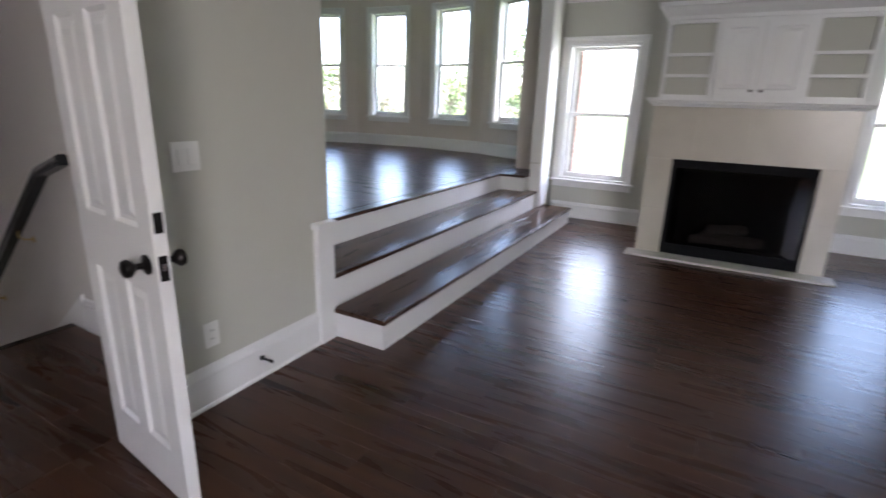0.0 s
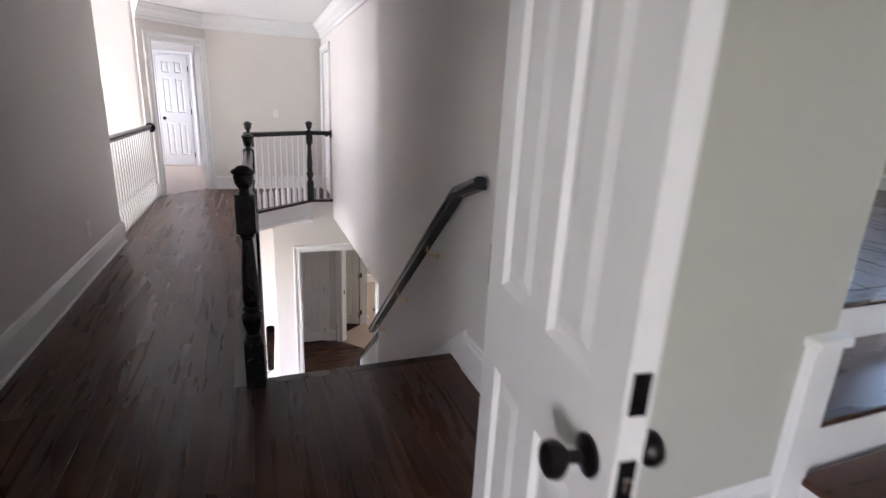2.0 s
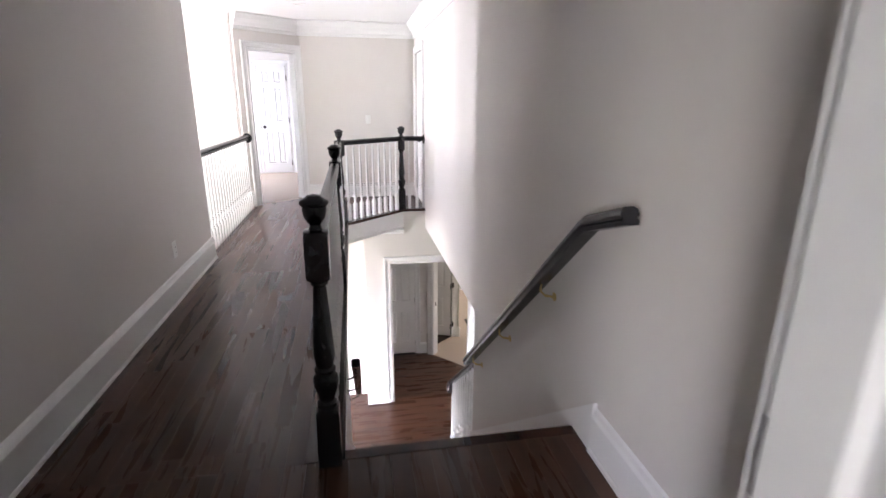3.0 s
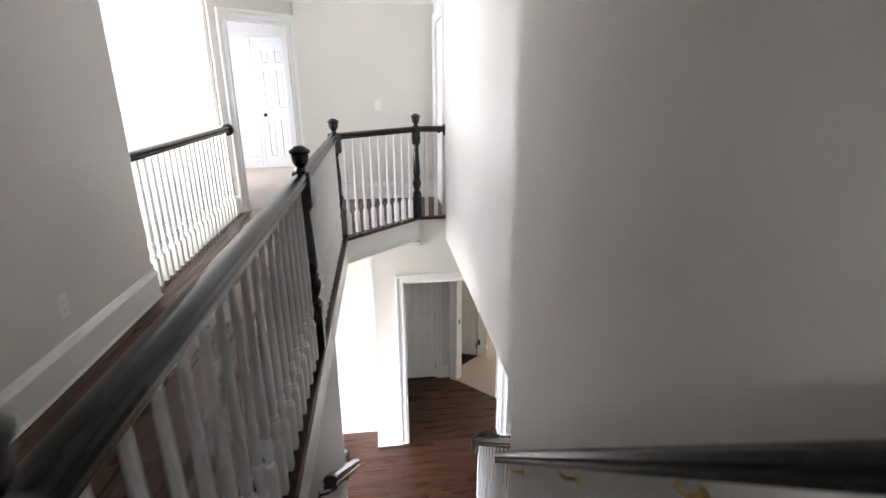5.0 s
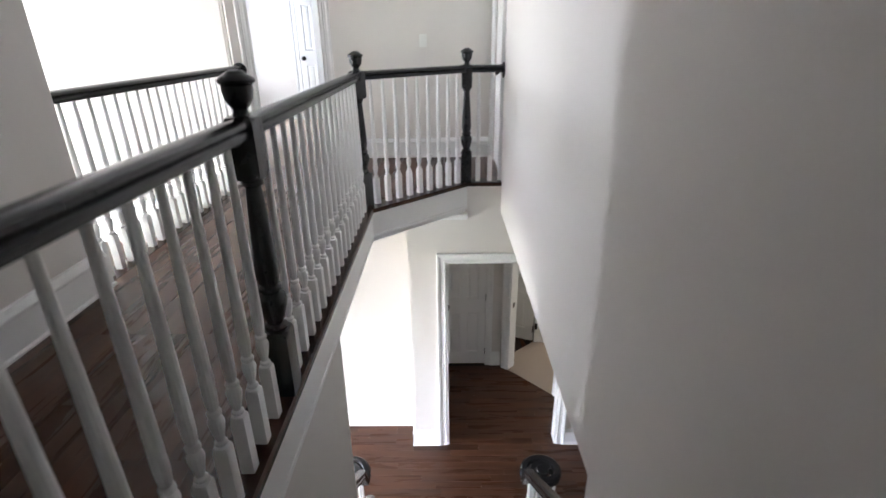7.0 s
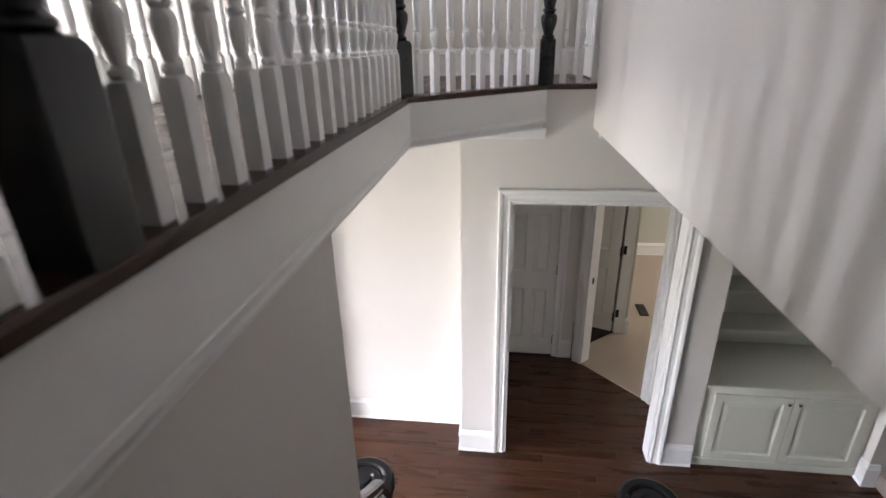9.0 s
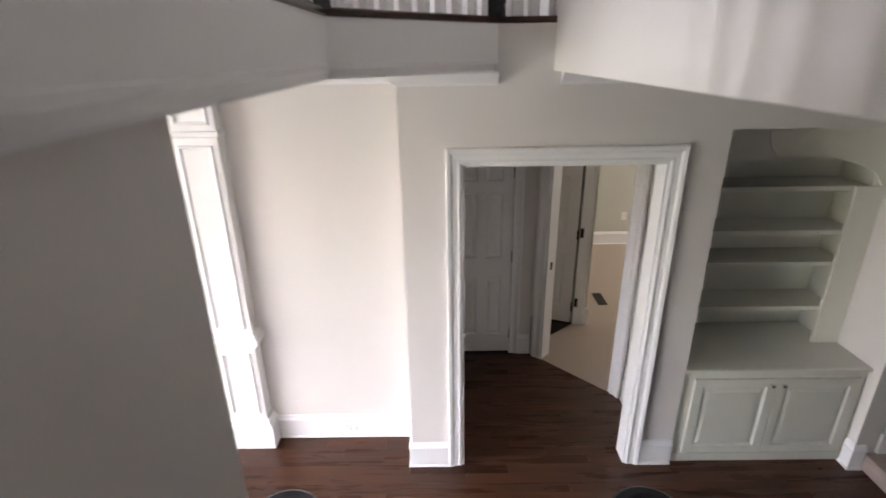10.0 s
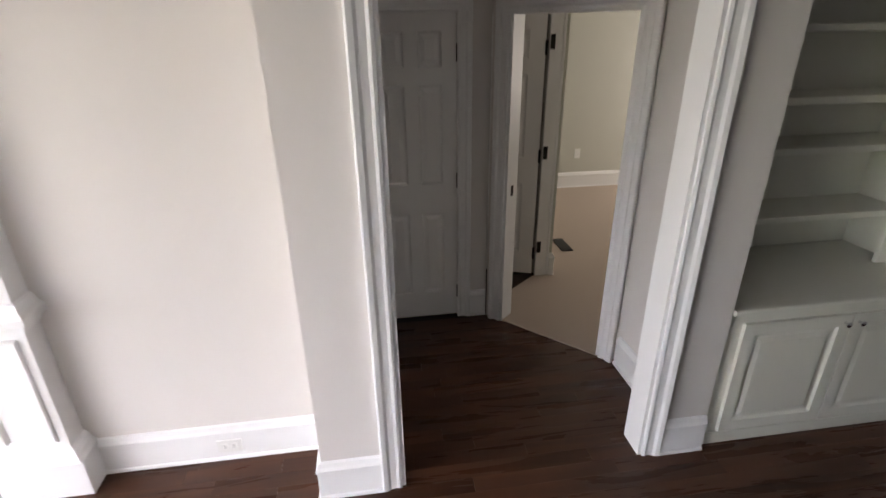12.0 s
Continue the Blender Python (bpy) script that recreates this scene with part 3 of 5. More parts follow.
def skirt(y0, y1, xa, xb):
    bm = bmesh.new()
    sl = RISE / RAKE
    pts = [(xa, -(X0 - xa) * sl + 0.10), (xb, -(X0 - xb) * sl + 0.10), (xb, -(X0 - xb) * sl - 0.25), (xa, -(X0 - xa) * sl - 0.25)]
    lo = [bm.verts.new((x, y0, z)) for x, z in pts]
    hi = [bm.verts.new((x, y1, z)) for x, z in pts]
    bm.faces.new(lo)
    bm.faces.new(hi[::-1])
    for i in range(4):
        j = (i + 1) % 4
        bm.faces.new((lo[i], hi[i], hi[j], lo[j]))
    return bm


part("skirt_board", skirt(YR - 0.02, YR - 0.001, X0 + 0.16, -4.67), TRIM, stair, "white sloping skirt board on the stair wall")
part("skirt_board", skirt(0.938, 0.958, X0 - 0.03, -5.70), TRIM, stair, "white sloping skirt board on the stair wall")

# ---- railings ----


def turned_block(bm, half, z0, z1, low=0.0, high=0.03, neck=0.7):
    """Square block whose ends are turned round on the lathe, so that each face ends in an arch."""
    def radius(z):
        if low and z < z0 + low:
            k = (z0 + low - z) / low
        elif high and z > z1 - high:
            k = (z - z1 + high) / high
        else:
            return 2 * half
        return half * (1.42 - (1.42 - neck) * (1 - math.sqrt(max(0.0, 1 - k * k))))
    zs = [z0] + ([z0 + low * f for f in (0.15, 0.4, 0.7, 1.0)] if low else []) + ([z1 - high * f for f in (1.0, 0.7, 0.4, 0.15)] if high else []) + [z1]
    rings = []
    for z in zs:
        ring = []
        for i in range(24):
            a = 2 * math.pi * i / 24
            rr = min(radius(z), half / max(abs(math.cos(a)), abs(math.sin(a))), half * 1.37)
            ring.append(bm.verts.new((rr * math.cos(a), rr * math.sin(a), z)))
        rings.append(ring)
    for p, q in zip(rings, rings[1:]):
        for i in range(24):
            bm.faces.new((p[i], p[(i + 1) % 24], q[(i + 1) % 24], q[i]))
    bm.faces.new(rings[0][::-1])
    bm.faces.new(rings[-1])


def turned_mesh(name, bm, material):
    me = bpy.data.meshes.new(name)
    for f in bm.faces:
        f.smooth = True
    bm.to_mesh(me)
    bm.free()
    me.set_sharp_from_angle(angle=radians(28))
    me.materials.append(material)
    return me


def newel_mesh():
    bm = bmesh.new()
    turned_block(bm, 0.0455, 0.0, 0.262, 0.0, 0.035, 0.72)
    lathe(bm, [(0.030, 0.258), (0.038, 0.266), (0.038, 0.274), (0.028, 0.282), (0.030, 0.292), (0.038, 0.315), (0.046, 0.345), (0.049, 0.368), (0.046, 0.384), (0.036, 0.394), (0.030, 0.400), (0.040, 0.408), (0.040, 0.418), (0.030, 0.426), (0.034, 0.44), (0.040, 0.47), (0.038, 0.52), (0.031, 0.64), (0.025, 0.735), (0.023, 0.752), (0.032, 0.760), (0.032, 0.770), (0.026, 0.780)], seg=20)
    turned_block(bm, 0.043, 0.775, 0.962, 0.028, 0.028, 0.74)
    lathe(bm, [(0.030, 0.958), (0.022, 0.968), (0.020, 0.980), (0.028, 0.988), (0.038, 1.004), (0.043, 1.030), (0.042, 1.044), (0.050, 1.050), (0.052, 1.058), (0.046, 1.066), (0.034, 1.072), (0.022, 1.082), (0.002, 1.086)], seg=20)
    return turned_mesh("newel_post", bm, BLACK)


def baluster_mesh(height=0.905, foot=0.205):
    bm = bmesh.new()
    turned_block(bm, 0.0195, 0.0, foot, 0.0, 0.022, 0.66)
    lathe(bm, [(0.011, foot - 0.002), (0.0165, foot + 0.004), (0.0165, foot + 0.011), (0.0105, foot + 0.017), (0.0115, foot + 0.024), (0.016, foot + 0.045), (0.0198, foot + 0.066), (0.0205, foot + 0.078), (0.017, foot + 0.088), (0.0125, foot + 0.093), (0.0178, foot + 0.099), (0.0178, foot + 0.107), (0.0125, foot + 0.113), (0.0150, foot + 0.125), (0.0172, foot + 0.16), (0.0165, foot + 0.24), (0.0095, height)], seg=12)
    return turned_mesh("baluster", bm, TRIM)


NEWEL, BALUSTER = newel_mesh(), baluster_mesh()
HAND = [(-0.030, 0.908), (-0.026, 0.902), (0.026, 0.902), (0.030, 0.908), (0.030, 0.924), (0.024, 0.930), (0.033, 0.940), (0.031, 0.951), (0.020, 0.958), (0, 0.961), (-0.020, 0.958), (-0.031, 0.951), (-0.033, 0.940), (-0.024, 0.930), (-0.030, 0.924)]


def child(name, me, parent, m):
    ob = new(name, me)
    ob.parent = parent
    ob.matrix_basis = m
    return ob


def railing(name, label, points, posts, ends=()):
    rail = empty(name, label, "railing")
    part("handrail", sweep(points, HAND), RAIL, rail, "charcoal moulded handrail", True)
    yaws = [math.degrees(math.atan2(b[1] - a[1], b[0] - a[0])) for a, b in zip(points, points[1:])]
    for i in posts:
        y = yaws[max(0, min(i, len(yaws) - 1))]
        child("newel_post", NEWEL, rail, pose(points[i][0], points[i][1], 0.003, 0, 0, y))
    for (a, b), y in zip(zip(points, points[1:]), yaws):
        a, b = Vector(a), Vector(b)
        ln = (b - a).length
        if ln > 1.9 and posts:
            gap = 0.135
            n = round((ln - 2 * gap) / 0.115)
            spots = [(gap + (ln - 2 * gap) * k / n) / ln for k in range(n + 1)]
        else:
            n = max(2, round(ln / 0.107))
            spots = [k / n for k in range(1, n)]
        for k in spots:
            p = a.lerp(b, k)
            child("baluster", BALUSTER, rail, pose(p.x, p.y, 0.003, 0, 0, y))
    for x, y, yaw in ends:
        bm = bmesh.new()
        lathe(bm, [(0.055, 0), (0.062, 0.004), (0.062, 0.014), (0.048, 0.022), (0.03, 0.024)], seg=20)
        bmesh.ops.transform(bm, matrix=pose(x, y, 0.92, 0, 90, yaw), verts=bm.verts[:])
        part("rosette", bm, BLACK, rail, "round black wall rosette", True)
    return rail


railing("stairwell_railing", "black newels, charcoal handrail and white turned balusters round the stairwell", [(-2.74, 0.935), (-4.825, 0.94), (-6.945, 0.925), (-7.63, 1.705), (-7.63, YR)], [0, 1, 2, 3], [(-7.63, YR, -90)])
railing("foyer_railing", "charcoal handrail on white turned balusters above the foyer", [(-5.66, -0.285), (-8.03, -0.285)], [], [(-8.045, -0.285, 0)])


def rail_piece(points, section):
    """A rail with a flat oval section along points in space."""
    bm = bmesh.new()
    rings = []
    for i, p in enumerate(points):
        a, b = Vector(points[max(0, i - 1)]), Vector(points[min(len(points) - 1, i + 1)])
        d = (b - a).normalized()
        side = Vector((-d.y, d.x, 0)).normalized()
        up = d.cross(side) * -1
        up = up if up.z > 0 else -up
        rings.append([bm.verts.new(Vector(p) + side * w + up * h) for w, h in section])
    k = len(section)
    for a, b in zip(rings, rings[1:]):
        for i in range(k):
            bm.faces.new((a[i], a[(i + 1) % k], b[(i + 1) % k], b[i]))
    bm.faces.new(rings[0])
    bm.faces.new(rings[-1][::-1])
    return bm


OVAL = [(-0.030, -0.030), (0.030, -0.030), (0.032, -0.014), (0.026, -0.008), (0.034, 0.004), (0.030, 0.022), (0.016, 0.031), (-0.016, 0.031), (-0.030, 0.022), (-0.034, 0.004), (-0.026, -0.008), (-0.032, -0.014)]
SLOPE = RISE / RAKE

# handrails on the walls beside the stair


def wall_handrail(label, points, wall_y, side, spots, drop, metal, metal_label):
    """A rail along points on curved brackets; side: the way from the wall to the rail, drop: its fall for each metre."""
    rail = empty("wall_handrail", label, "handrail")
    part("handrail", rail_piece(points, OVAL), RAIL, rail)
    x_top, y, z_top = points[-2]
    for bx in spots:
        zz = z_top - (x_top - bx) * drop - 0.035
        bm = rail_piece([(bx, wall_y + side * 0.004, zz - 0.07), (bx, wall_y + side * 0.05, zz - 0.06), (bx, y, zz - 0.035), (bx, y - side * 0.001, zz)], [(-0.005, -0.005), (0.005, -0.005), (0.005, 0.005), (-0.005, 0.005)])
        br = part("bracket", bm, metal, rail, metal_label)
        bm = bmesh.new()
        lathe(bm, [(0.022, 0), (0.022, 0.004), (0.010, 0.009)], seg=14)
        bmesh.ops.transform(bm, matrix=pose(bx, wall_y + side * 0.001, zz - 0.07, -90 * side, 0, 0), verts=bm.verts[:])
        part("wall_plate", bm, metal, br, "", True)


wall_handrail("charcoal handrail on brass brackets along the stair wall", [(-2.42, YR - 0.075, 1.05), (-2.68, YR - 0.075, 0.965), (-2.72, YR - 0.075, 0.935), (-4.62, YR - 0.075, 0.935 - 1.90 * 0.85)],
              YR, -1, (-3.12, -3.75, -4.4), 0.85, BRASS, "brass handrail bracket")
wall_handrail("dark handrail on black brackets low beside the stair", [(-4.24, 1.03, -0.40), (-4.30, 1.03, -0.44), (-5.62, 1.03, -0.44 - 1.32 * SLOPE)],
              0.937, 1, (-4.42, -4.98, -5.5), SLOPE, BRONZE, "black handrail bracket")


def lower_railing(y, xa, side):
    """Open balustrade at the foot of the stair, ending in a scroll."""
    rail = empty("lower_stair_railing", "charcoal handrail ending in a scroll on white balusters", "railing", "scroll railings")
    z_of = lambda x: -(X0 - x) * SLOPE + 0.86  # noqa: E731
    pts = [(xa, y, z_of(xa)), (-5.95, y, z_of(-5.95)), (-6.05, y, z_of(-6.05) + 0.01), (-6.17, y, -1.945)]
    cx, cy = -6.25, y + side * 0.145
    for k in range(0, 31):
        a = radians(-90 + k * 18)
        r = 0.145 - 0.100 * k / 30
        pts.append((cx - r * math.cos(a), cy + side * r * math.sin(a), -1.95))
    bm = bmesh.new()
    lathe(bm, [(0.046, -1.982), (0.050, -1.972), (0.050, -1.925), (0.042, -1.917), (0.002, -1.915)], cx, cy, 18)
    part("scroll_eye", bm, RAIL, rail, "round centre of the scroll", True)
    part("handrail", rail_piece(pts, OVAL), RAIL, rail, "charcoal scrolled handrail")
    n = max(1, round((abs(xa + 6.1)) / 0.11))
    for k in range(1, n):
        x = xa + (-6.1 - xa) * k / n
        step = math.ceil((X0 - x) / RAKE)
        foot = -step * RISE
        ob = child("baluster", BALUSTER, rail, pose(x, y, foot))
        ob.scale = (1, 1, (z_of(x) - 0.03 - foot) / 0.905)
    for k in range(6):
        a = radians(k * 60)
        child("baluster", BALUSTER, rail, pose(cx + 0.10 * math.cos(a), cy + 0.10 * math.sin(a), LOW + 0.05))
    part("curtail_step", prism([(cx + 0.2 * math.cos(radians(a)), cy + 0.2 * math.sin(radians(a))) for a in range(0, 360, 20)], LOW, LOW + 0.05), NOSING, rail, "dark rounded foot of the scroll")
    return rail


lower_railing(YR + 0.10, -4.68, 1)
lower_railing(0.888, -5.72, -1)

# ---- doors ----


def six_panel(w, h, t, material, parent):
    """Leaf with stiles, rails and raised panels, hinge side at x = 0."""
    st, mid = 0.115 if w > 0.62 else 0.09, 0.10 if w > 0.62 else 0.08
    cols = [(st, w / 2 - mid / 2), (w / 2 + mid / 2, w - st)]
    rows = [(0.20, 0.80), (1.0, 1.62), (1.72, h - 0.11)]
    bm = bmesh.new()
    xs = [0, cols[0][0], cols[0][1], cols[1][0], cols[1][1], w]
    for a, b in ((xs[0], xs[1]), (xs[2], xs[3]), (xs[4], xs[5])):
        box(bm, a, b, -t / 2, t / 2, 0.008, h, 0.0)
    zs = [0.008, rows[0][0], rows[0][1], rows[1][0], rows[1][1], rows[2][0], rows[2][1], h]
    for a, b in ((xs[1], xs[2]), (xs[3], xs[4])):
        for k in (0, 2, 4, 6):
            box(bm, a, b, -t / 2, t / 2, zs[k], zs[k + 1], 0.0)
    part("leaf", bm, material, parent)
    for a, b in cols:
        for c, d in rows:
            bm = bmesh.new()
            k = 0.024
            for s in (-1, 1):
                y0, y1, y2 = s * t / 2, s * (t / 2 - 0.011), s * (t / 2 - 0.004)
                loops = [[(a, c, y0), (b, c, y0), (b, d, y0), (a, d, y0)],
                         [(a + 0.012, c + 0.012, y1), (b - 0.012, c + 0.012, y1), (b - 0.012, d - 0.012, y1), (a + 0.012, d - 0.012, y1)],
                         [(a + k, c + k, y1), (b - k, c + k, y1), (b - k, d - k, y1), (a + k, d - k, y1)],
                         [(a + k + 0.022, c + k + 0.022, y2), (b - k - 0.022, c + k + 0.022, y2), (b - k - 0.022, d - k - 0.022, y2), (a + k + 0.022, d - k - 0.022, y2)]]
                rings = [[bm.verts.new((x, y, z)) for x, z, y in lp] for lp in loops]
                for p, q in zip(rings, rings[1:]):
                    for i in range(4):
                        j = (i + 1) % 4
                        bm.faces.new((p[i], p[j], q[j], q[i]))
                bm.faces.new(rings[-1])
            part("panel", bm, material, parent)


def knob(parent, x, z, t, m_sides=(-1, 1)):
    for s in m_sides:
        bm = bmesh.new()
        lathe(bm, [(0.032, 0), (0.032, 0.006), (0.020, 0.010), (0.011, 0.014), (0.010, 0.034), (0.018, 0.040), (0.027, 0.050), (0.029, 0.058), (0.026, 0.068), (0.014, 0.074)], seg=18)
        bmesh.ops.transform(bm, matrix=pose(x, s * t / 2, z, -90 * s, 0, 0), verts=bm.verts[:])
        part("knob", bm, BRONZE, parent, "round oil-rubbed bronze knob", True)


def hinges(parent, t, side, zs=(0.2, 1.02, 1.8)):
    for z in zs:
        bm = bmesh.new()
        lathe(bm, [(0.008, -0.05), (0.008, 0.05)], -0.004, side * (t / 2 + 0.004), 8)
        box(bm, -0.004, 0.0, -t / 2, t / 2, -0.05, 0.05)
        bmesh.ops.transform(bm, matrix=pose(0, 0, z), verts=bm.verts[:])
        part("hinge", bm, BRONZE, parent, "dark bronze hinge")


def door(name, label, m, w, h=2.03, t=0.036, hinge_side=1, knob_z=0.89, deadbolt=False, material=None):
    d = tagged(empty(name, label, "door", "", m), kind="structure")
    six_panel(w, h, t, material or TRIM, d)
    knob(d, w - 0.06, knob_z, t)
    hinges(d, t, hinge_side)
    part("latch_plate", cube(w, w + 0.002, -0.013, 0.013, knob_z - 0.045, knob_z + 0.035), BRONZE, d, "dark latch plate in the door edge")
    bm = cube(w + 0.002, w + 0.010, -0.006, 0.006, knob_z - 0.012, knob_z + 0.012, 0.002)
    part("latch", bm, CHROME, d, "metal latch bolt")
    if deadbolt:
        part("bolt_plate", cube(w, w + 0.002, -0.013, 0.013, knob_z + 0.105, knob_z + 0.168), BRONZE, d, "dark bolt plate in the door edge")
    return d


door("door_1", "white six-panel double door leaf standing open", pose(-1.385, 1.515, 0.006, 0, 0, -7.8), 0.57, t=0.042, hinge_side=1, deadbolt=True)
door("door_2", "white six-panel double door leaf standing half open", pose(-1.36, 0.485, 0.006, 0, 0, 9), 0.54, hinge_side=-1)
door("door_3", "white six-panel door in the far carpeted room", pose(-11.44, -0.125, 0.01, 0, 0, -86), 0.52, hinge_side=1)
door("door_4", "closed pale six-panel door of the vestibule", pose(-9.02, 2.028, LOW + 0.01, 0, 0, -90), 0.556, hinge_side=1)
door("door_5", "pale door standing open in the lower room", pose(-9.55, 2.77, LOW + 0.012, 0, 0, 248), 0.66, hinge_side=1)
structure("strike_plate", mapped(cube(0.138, 0.1395, 0.93, 1.0, -0.075, -0.045), mD), BRONZE, "dark bronze strike plate in the door jamb", "strike plate")
door("door_6", "white panel door in the stair wall", pose(-8.44, YR + 0.03, 0.006, 0, 0, 0), 0.70)
casing(facing(-8.75, YR, -90), 0.30, 1.02, 0, 2.04)

# ---- windows ----


def window(name, m, a0, a1, b0, b1, label):
    """Double-hung window in an opening of the wall frame m: frame, two sashes with panes, stool, apron, casing."""
    w = tagged(empty(name, label, "window"), kind="structure")

    def put(pname, bm, material, parent=w, lab="", smooth=False):
        bmesh.ops.transform(bm, matrix=m, verts=bm.verts[:])
        return part(pname, bm, material, parent, lab, smooth)
    bm = bmesh.new()
    box(bm, a0, a0 + 0.02, b0, b1, -0.16, -0.002)
    box(bm, a1 - 0.02, a1, b0, b1, -0.16, -0.002)
    box(bm, a0 + 0.02, a1 - 0.02, b1 - 0.02, b1, -0.16, -0.002)
    box(bm, a0 + 0.02, a1 - 0.02, b0, b0 + 0.02, -0.17, -0.002)
    put("window_frame", bm, TRIM)
    put("window_casing", sweep([(a0, b0), (a0, b1), (a1, b1), (a1, b0)], CASING), TRIM)
    put("window_sill", cube(a0 - 0.115, a1 + 0.115, b0 - 0.028, b0 - 0.002, 0.0, 0.055, 0.006), TRIM)
    put("apron", cube(a0 - 0.085, a1 + 0.085, b0 - 0.10, b0 - 0.03, 0.001, 0.018, 0.003), TRIM)
    mid = (b0 + b1) / 2
    for lo, hi, d in ((b0 + 0.02, mid + 0.018, -0.075), (mid - 0.018, b1 - 0.02, -0.115)):
        s = 0.052
        c, e = a0 + 0.021, a1 - 0.021
        bm = bmesh.new()
        box(bm, c, c + s, lo, hi, d - 0.035, d)
        box(bm, e - s, e, lo, hi, d - 0.035, d)
        box(bm, c + s, e - s, lo, lo + (0.06 if d > -0.1 else 0.036), d - 0.035, d)
        box(bm, c + s, e - s, hi - 0.036, hi, d - 0.035, d)
        sash = put("sash", bm, TRIM)
        g = put("pane", cube(c + s - 0.004, e - s + 0.004, lo + 0.03, hi - 0.03, d - 0.02, d - 0.016), GLASS, sash, "clear window pane")
        g.visible_shadow = False
    bm = cube((a0 + a1) / 2 - 0.03, (a0 + a1) / 2 + 0.03, mid + 0.018, mid + 0.03, -0.10, -0.075, 0.003)
    put("sash_lock", bm, CHROME, w, "small metal sash lock")
    return w


window("window_1", mN, *WIN1, "white double-hung bedroom window with bright daylight")
window("window_2", mN, *WIN2, "white double-hung bedroom window with bright daylight")
for i, f in enumerate(BAYS):
    window("window_%d" % (i + 3), f, *BAYWIN, "tall white double-hung window in the bowed wall")

# ---- sitting area steps ----
steps = tagged(empty("platform_steps", "wide dark treads with white risers up to the sitting area", "steps"), kind="structure")
SX, SZ, SY0, SY1 = (-0.92, -1.31, -1.74), (0.19, 0.385, PLAT), 2.735, 6.52
part("riser", cube(-1.30, SX[0] - 0.02, SY0, 6.70, 0.0, SZ[0] - 0.028), TRIM, steps, "white painted lower step body")
part("riser", cube(-1.74, SX[1] - 0.02, SY0, SY1, 0.0, SZ[1] - 0.028), TRIM, steps, "white painted middle step body")
part("riser", cube(-1.79, SX[2] - 0.02, SY0 - 0.1, SY1 + 0.4, 0.0, SZ[2] - 0.028), TRIM, steps, "white painted upper riser")
part("tread", cube(-1.305, SX[0], SY0 - 0.02, 6.72, SZ[0] - 0.028, SZ[0], 0.008), FLOOR_Y, steps)
part("tread", cube(-1.75, SX[1], SY0 - 0.004, SY1 - 0.004, SZ[1] - 0.028, SZ[1], 0.008), FLOOR_Y, steps)
part("tread", cube(-1.86, SX[2], SY0 - 0.2, 6.33, SZ[2] - 0.028, SZ[2] + 0.002, 0.008), FLOOR_Y, steps)
part("tread", cube(-1.86, -1.43, 6.33, 7.0, SZ[2] - 0.028, SZ[2] + 0.002, 0.008), FLOOR_Y, steps)
part("riser", cube(-1.74, -1.44, 6.36, 6.515, SZ[1], SZ[2] - 0.03), TRIM, steps, "white painted return below the platform corner")
# white trims on the wall ends beside the steps
trim_near = structure("jamb_trim_near", cube(-1.425, -1.284, 2.60, 2.732, 0.0, 0.70, 0.004), TRIM, "white painted post at the wall end", "trim")
structure("jamb_trim_cap", cube(-1.44, -1.265, 2.585, 2.745, 0.70, 0.735, 0.008), TRIM, "white cap of the wall end post", "trim")
structure("jamb_trim_far", cube(-1.425, -1.284, 6.50, 6.66, 0.19, 0.72, 0.004), TRIM, "white painted plinth at the far wall end", "trim")
structure("opening_lining_far", cube(-1.43, -1.286, 6.505, 6.519, 0.73, 2.715), TRIM, "white lining of the opening", "trim")
structure("opening_casing_far", cube(-1.298, -1.278, 6.521, 6.80, 0.20, 2.76, 0.004), TRIM, "white casing of the opening", "trim")

# ---- bedroom fireplace ----
FX0, FX1, FY = -0.02, 1.56, 5.85
structure("wall_chimney", cube(FX0 + 0.06, FX1 - 0.06, FY + 0.03, 7.04, 1.0, BCEIL), WALL_BED, "painted chimney breast", "wall")
fp = empty("fireplace", "cream marble fireplace with black firebox", "fireplace")
part("side_wall", cube(FX0, FX0 + 0.03, FY + 0.02, 7.045, 0.0, 1.43), MARBLE, fp, "cream stone side")
part("side_wall", cube(FX1 - 0.03, FX1, FY + 0.02, 7.045, 0.0, 1.43), MARBLE, fp, "cream stone side")
for a, b, c, d in ((FX0, 0.21, 0.024, 0.47), (FX0, 0.21, 0.4715, 0.95), (1.37, FX1, 0.024, 0.47), (1.37, FX1, 0.4715, 0.95),
                   (FX0, 0.3725, 0.9515, 1.43), (0.374, 0.7925, 0.9515, 1.43), (0.794, 1.2125, 0.9515, 1.43), (1.214, FX1, 0.9515, 1.43)):
    part("marble_slab", cube(a, b, FY, FY + 0.025, c, d, 0.0006), MARBLE, fp)
part("firebox", sweep([(0.21, FY + 0.02), (0.30, FY + 0.5), (1.28, FY + 0.5), (1.37, FY + 0.02)], [(0, 0.03), (0.01, 0.03), (0.01, 0.96), (0, 0.96)]), FIREBOX, fp, "black metal firebox")
part("firebox_floor", cube(0.2, 1.38, FY + 0.02, FY + 0.55, 0.024, 0.06), FIREBOX, fp)
part("firebox_top", cube(0.2, 1.38, FY + 0.02, FY + 0.55, 0.955, 0.97), FIREBOX, fp)
bm = bmesh.new()
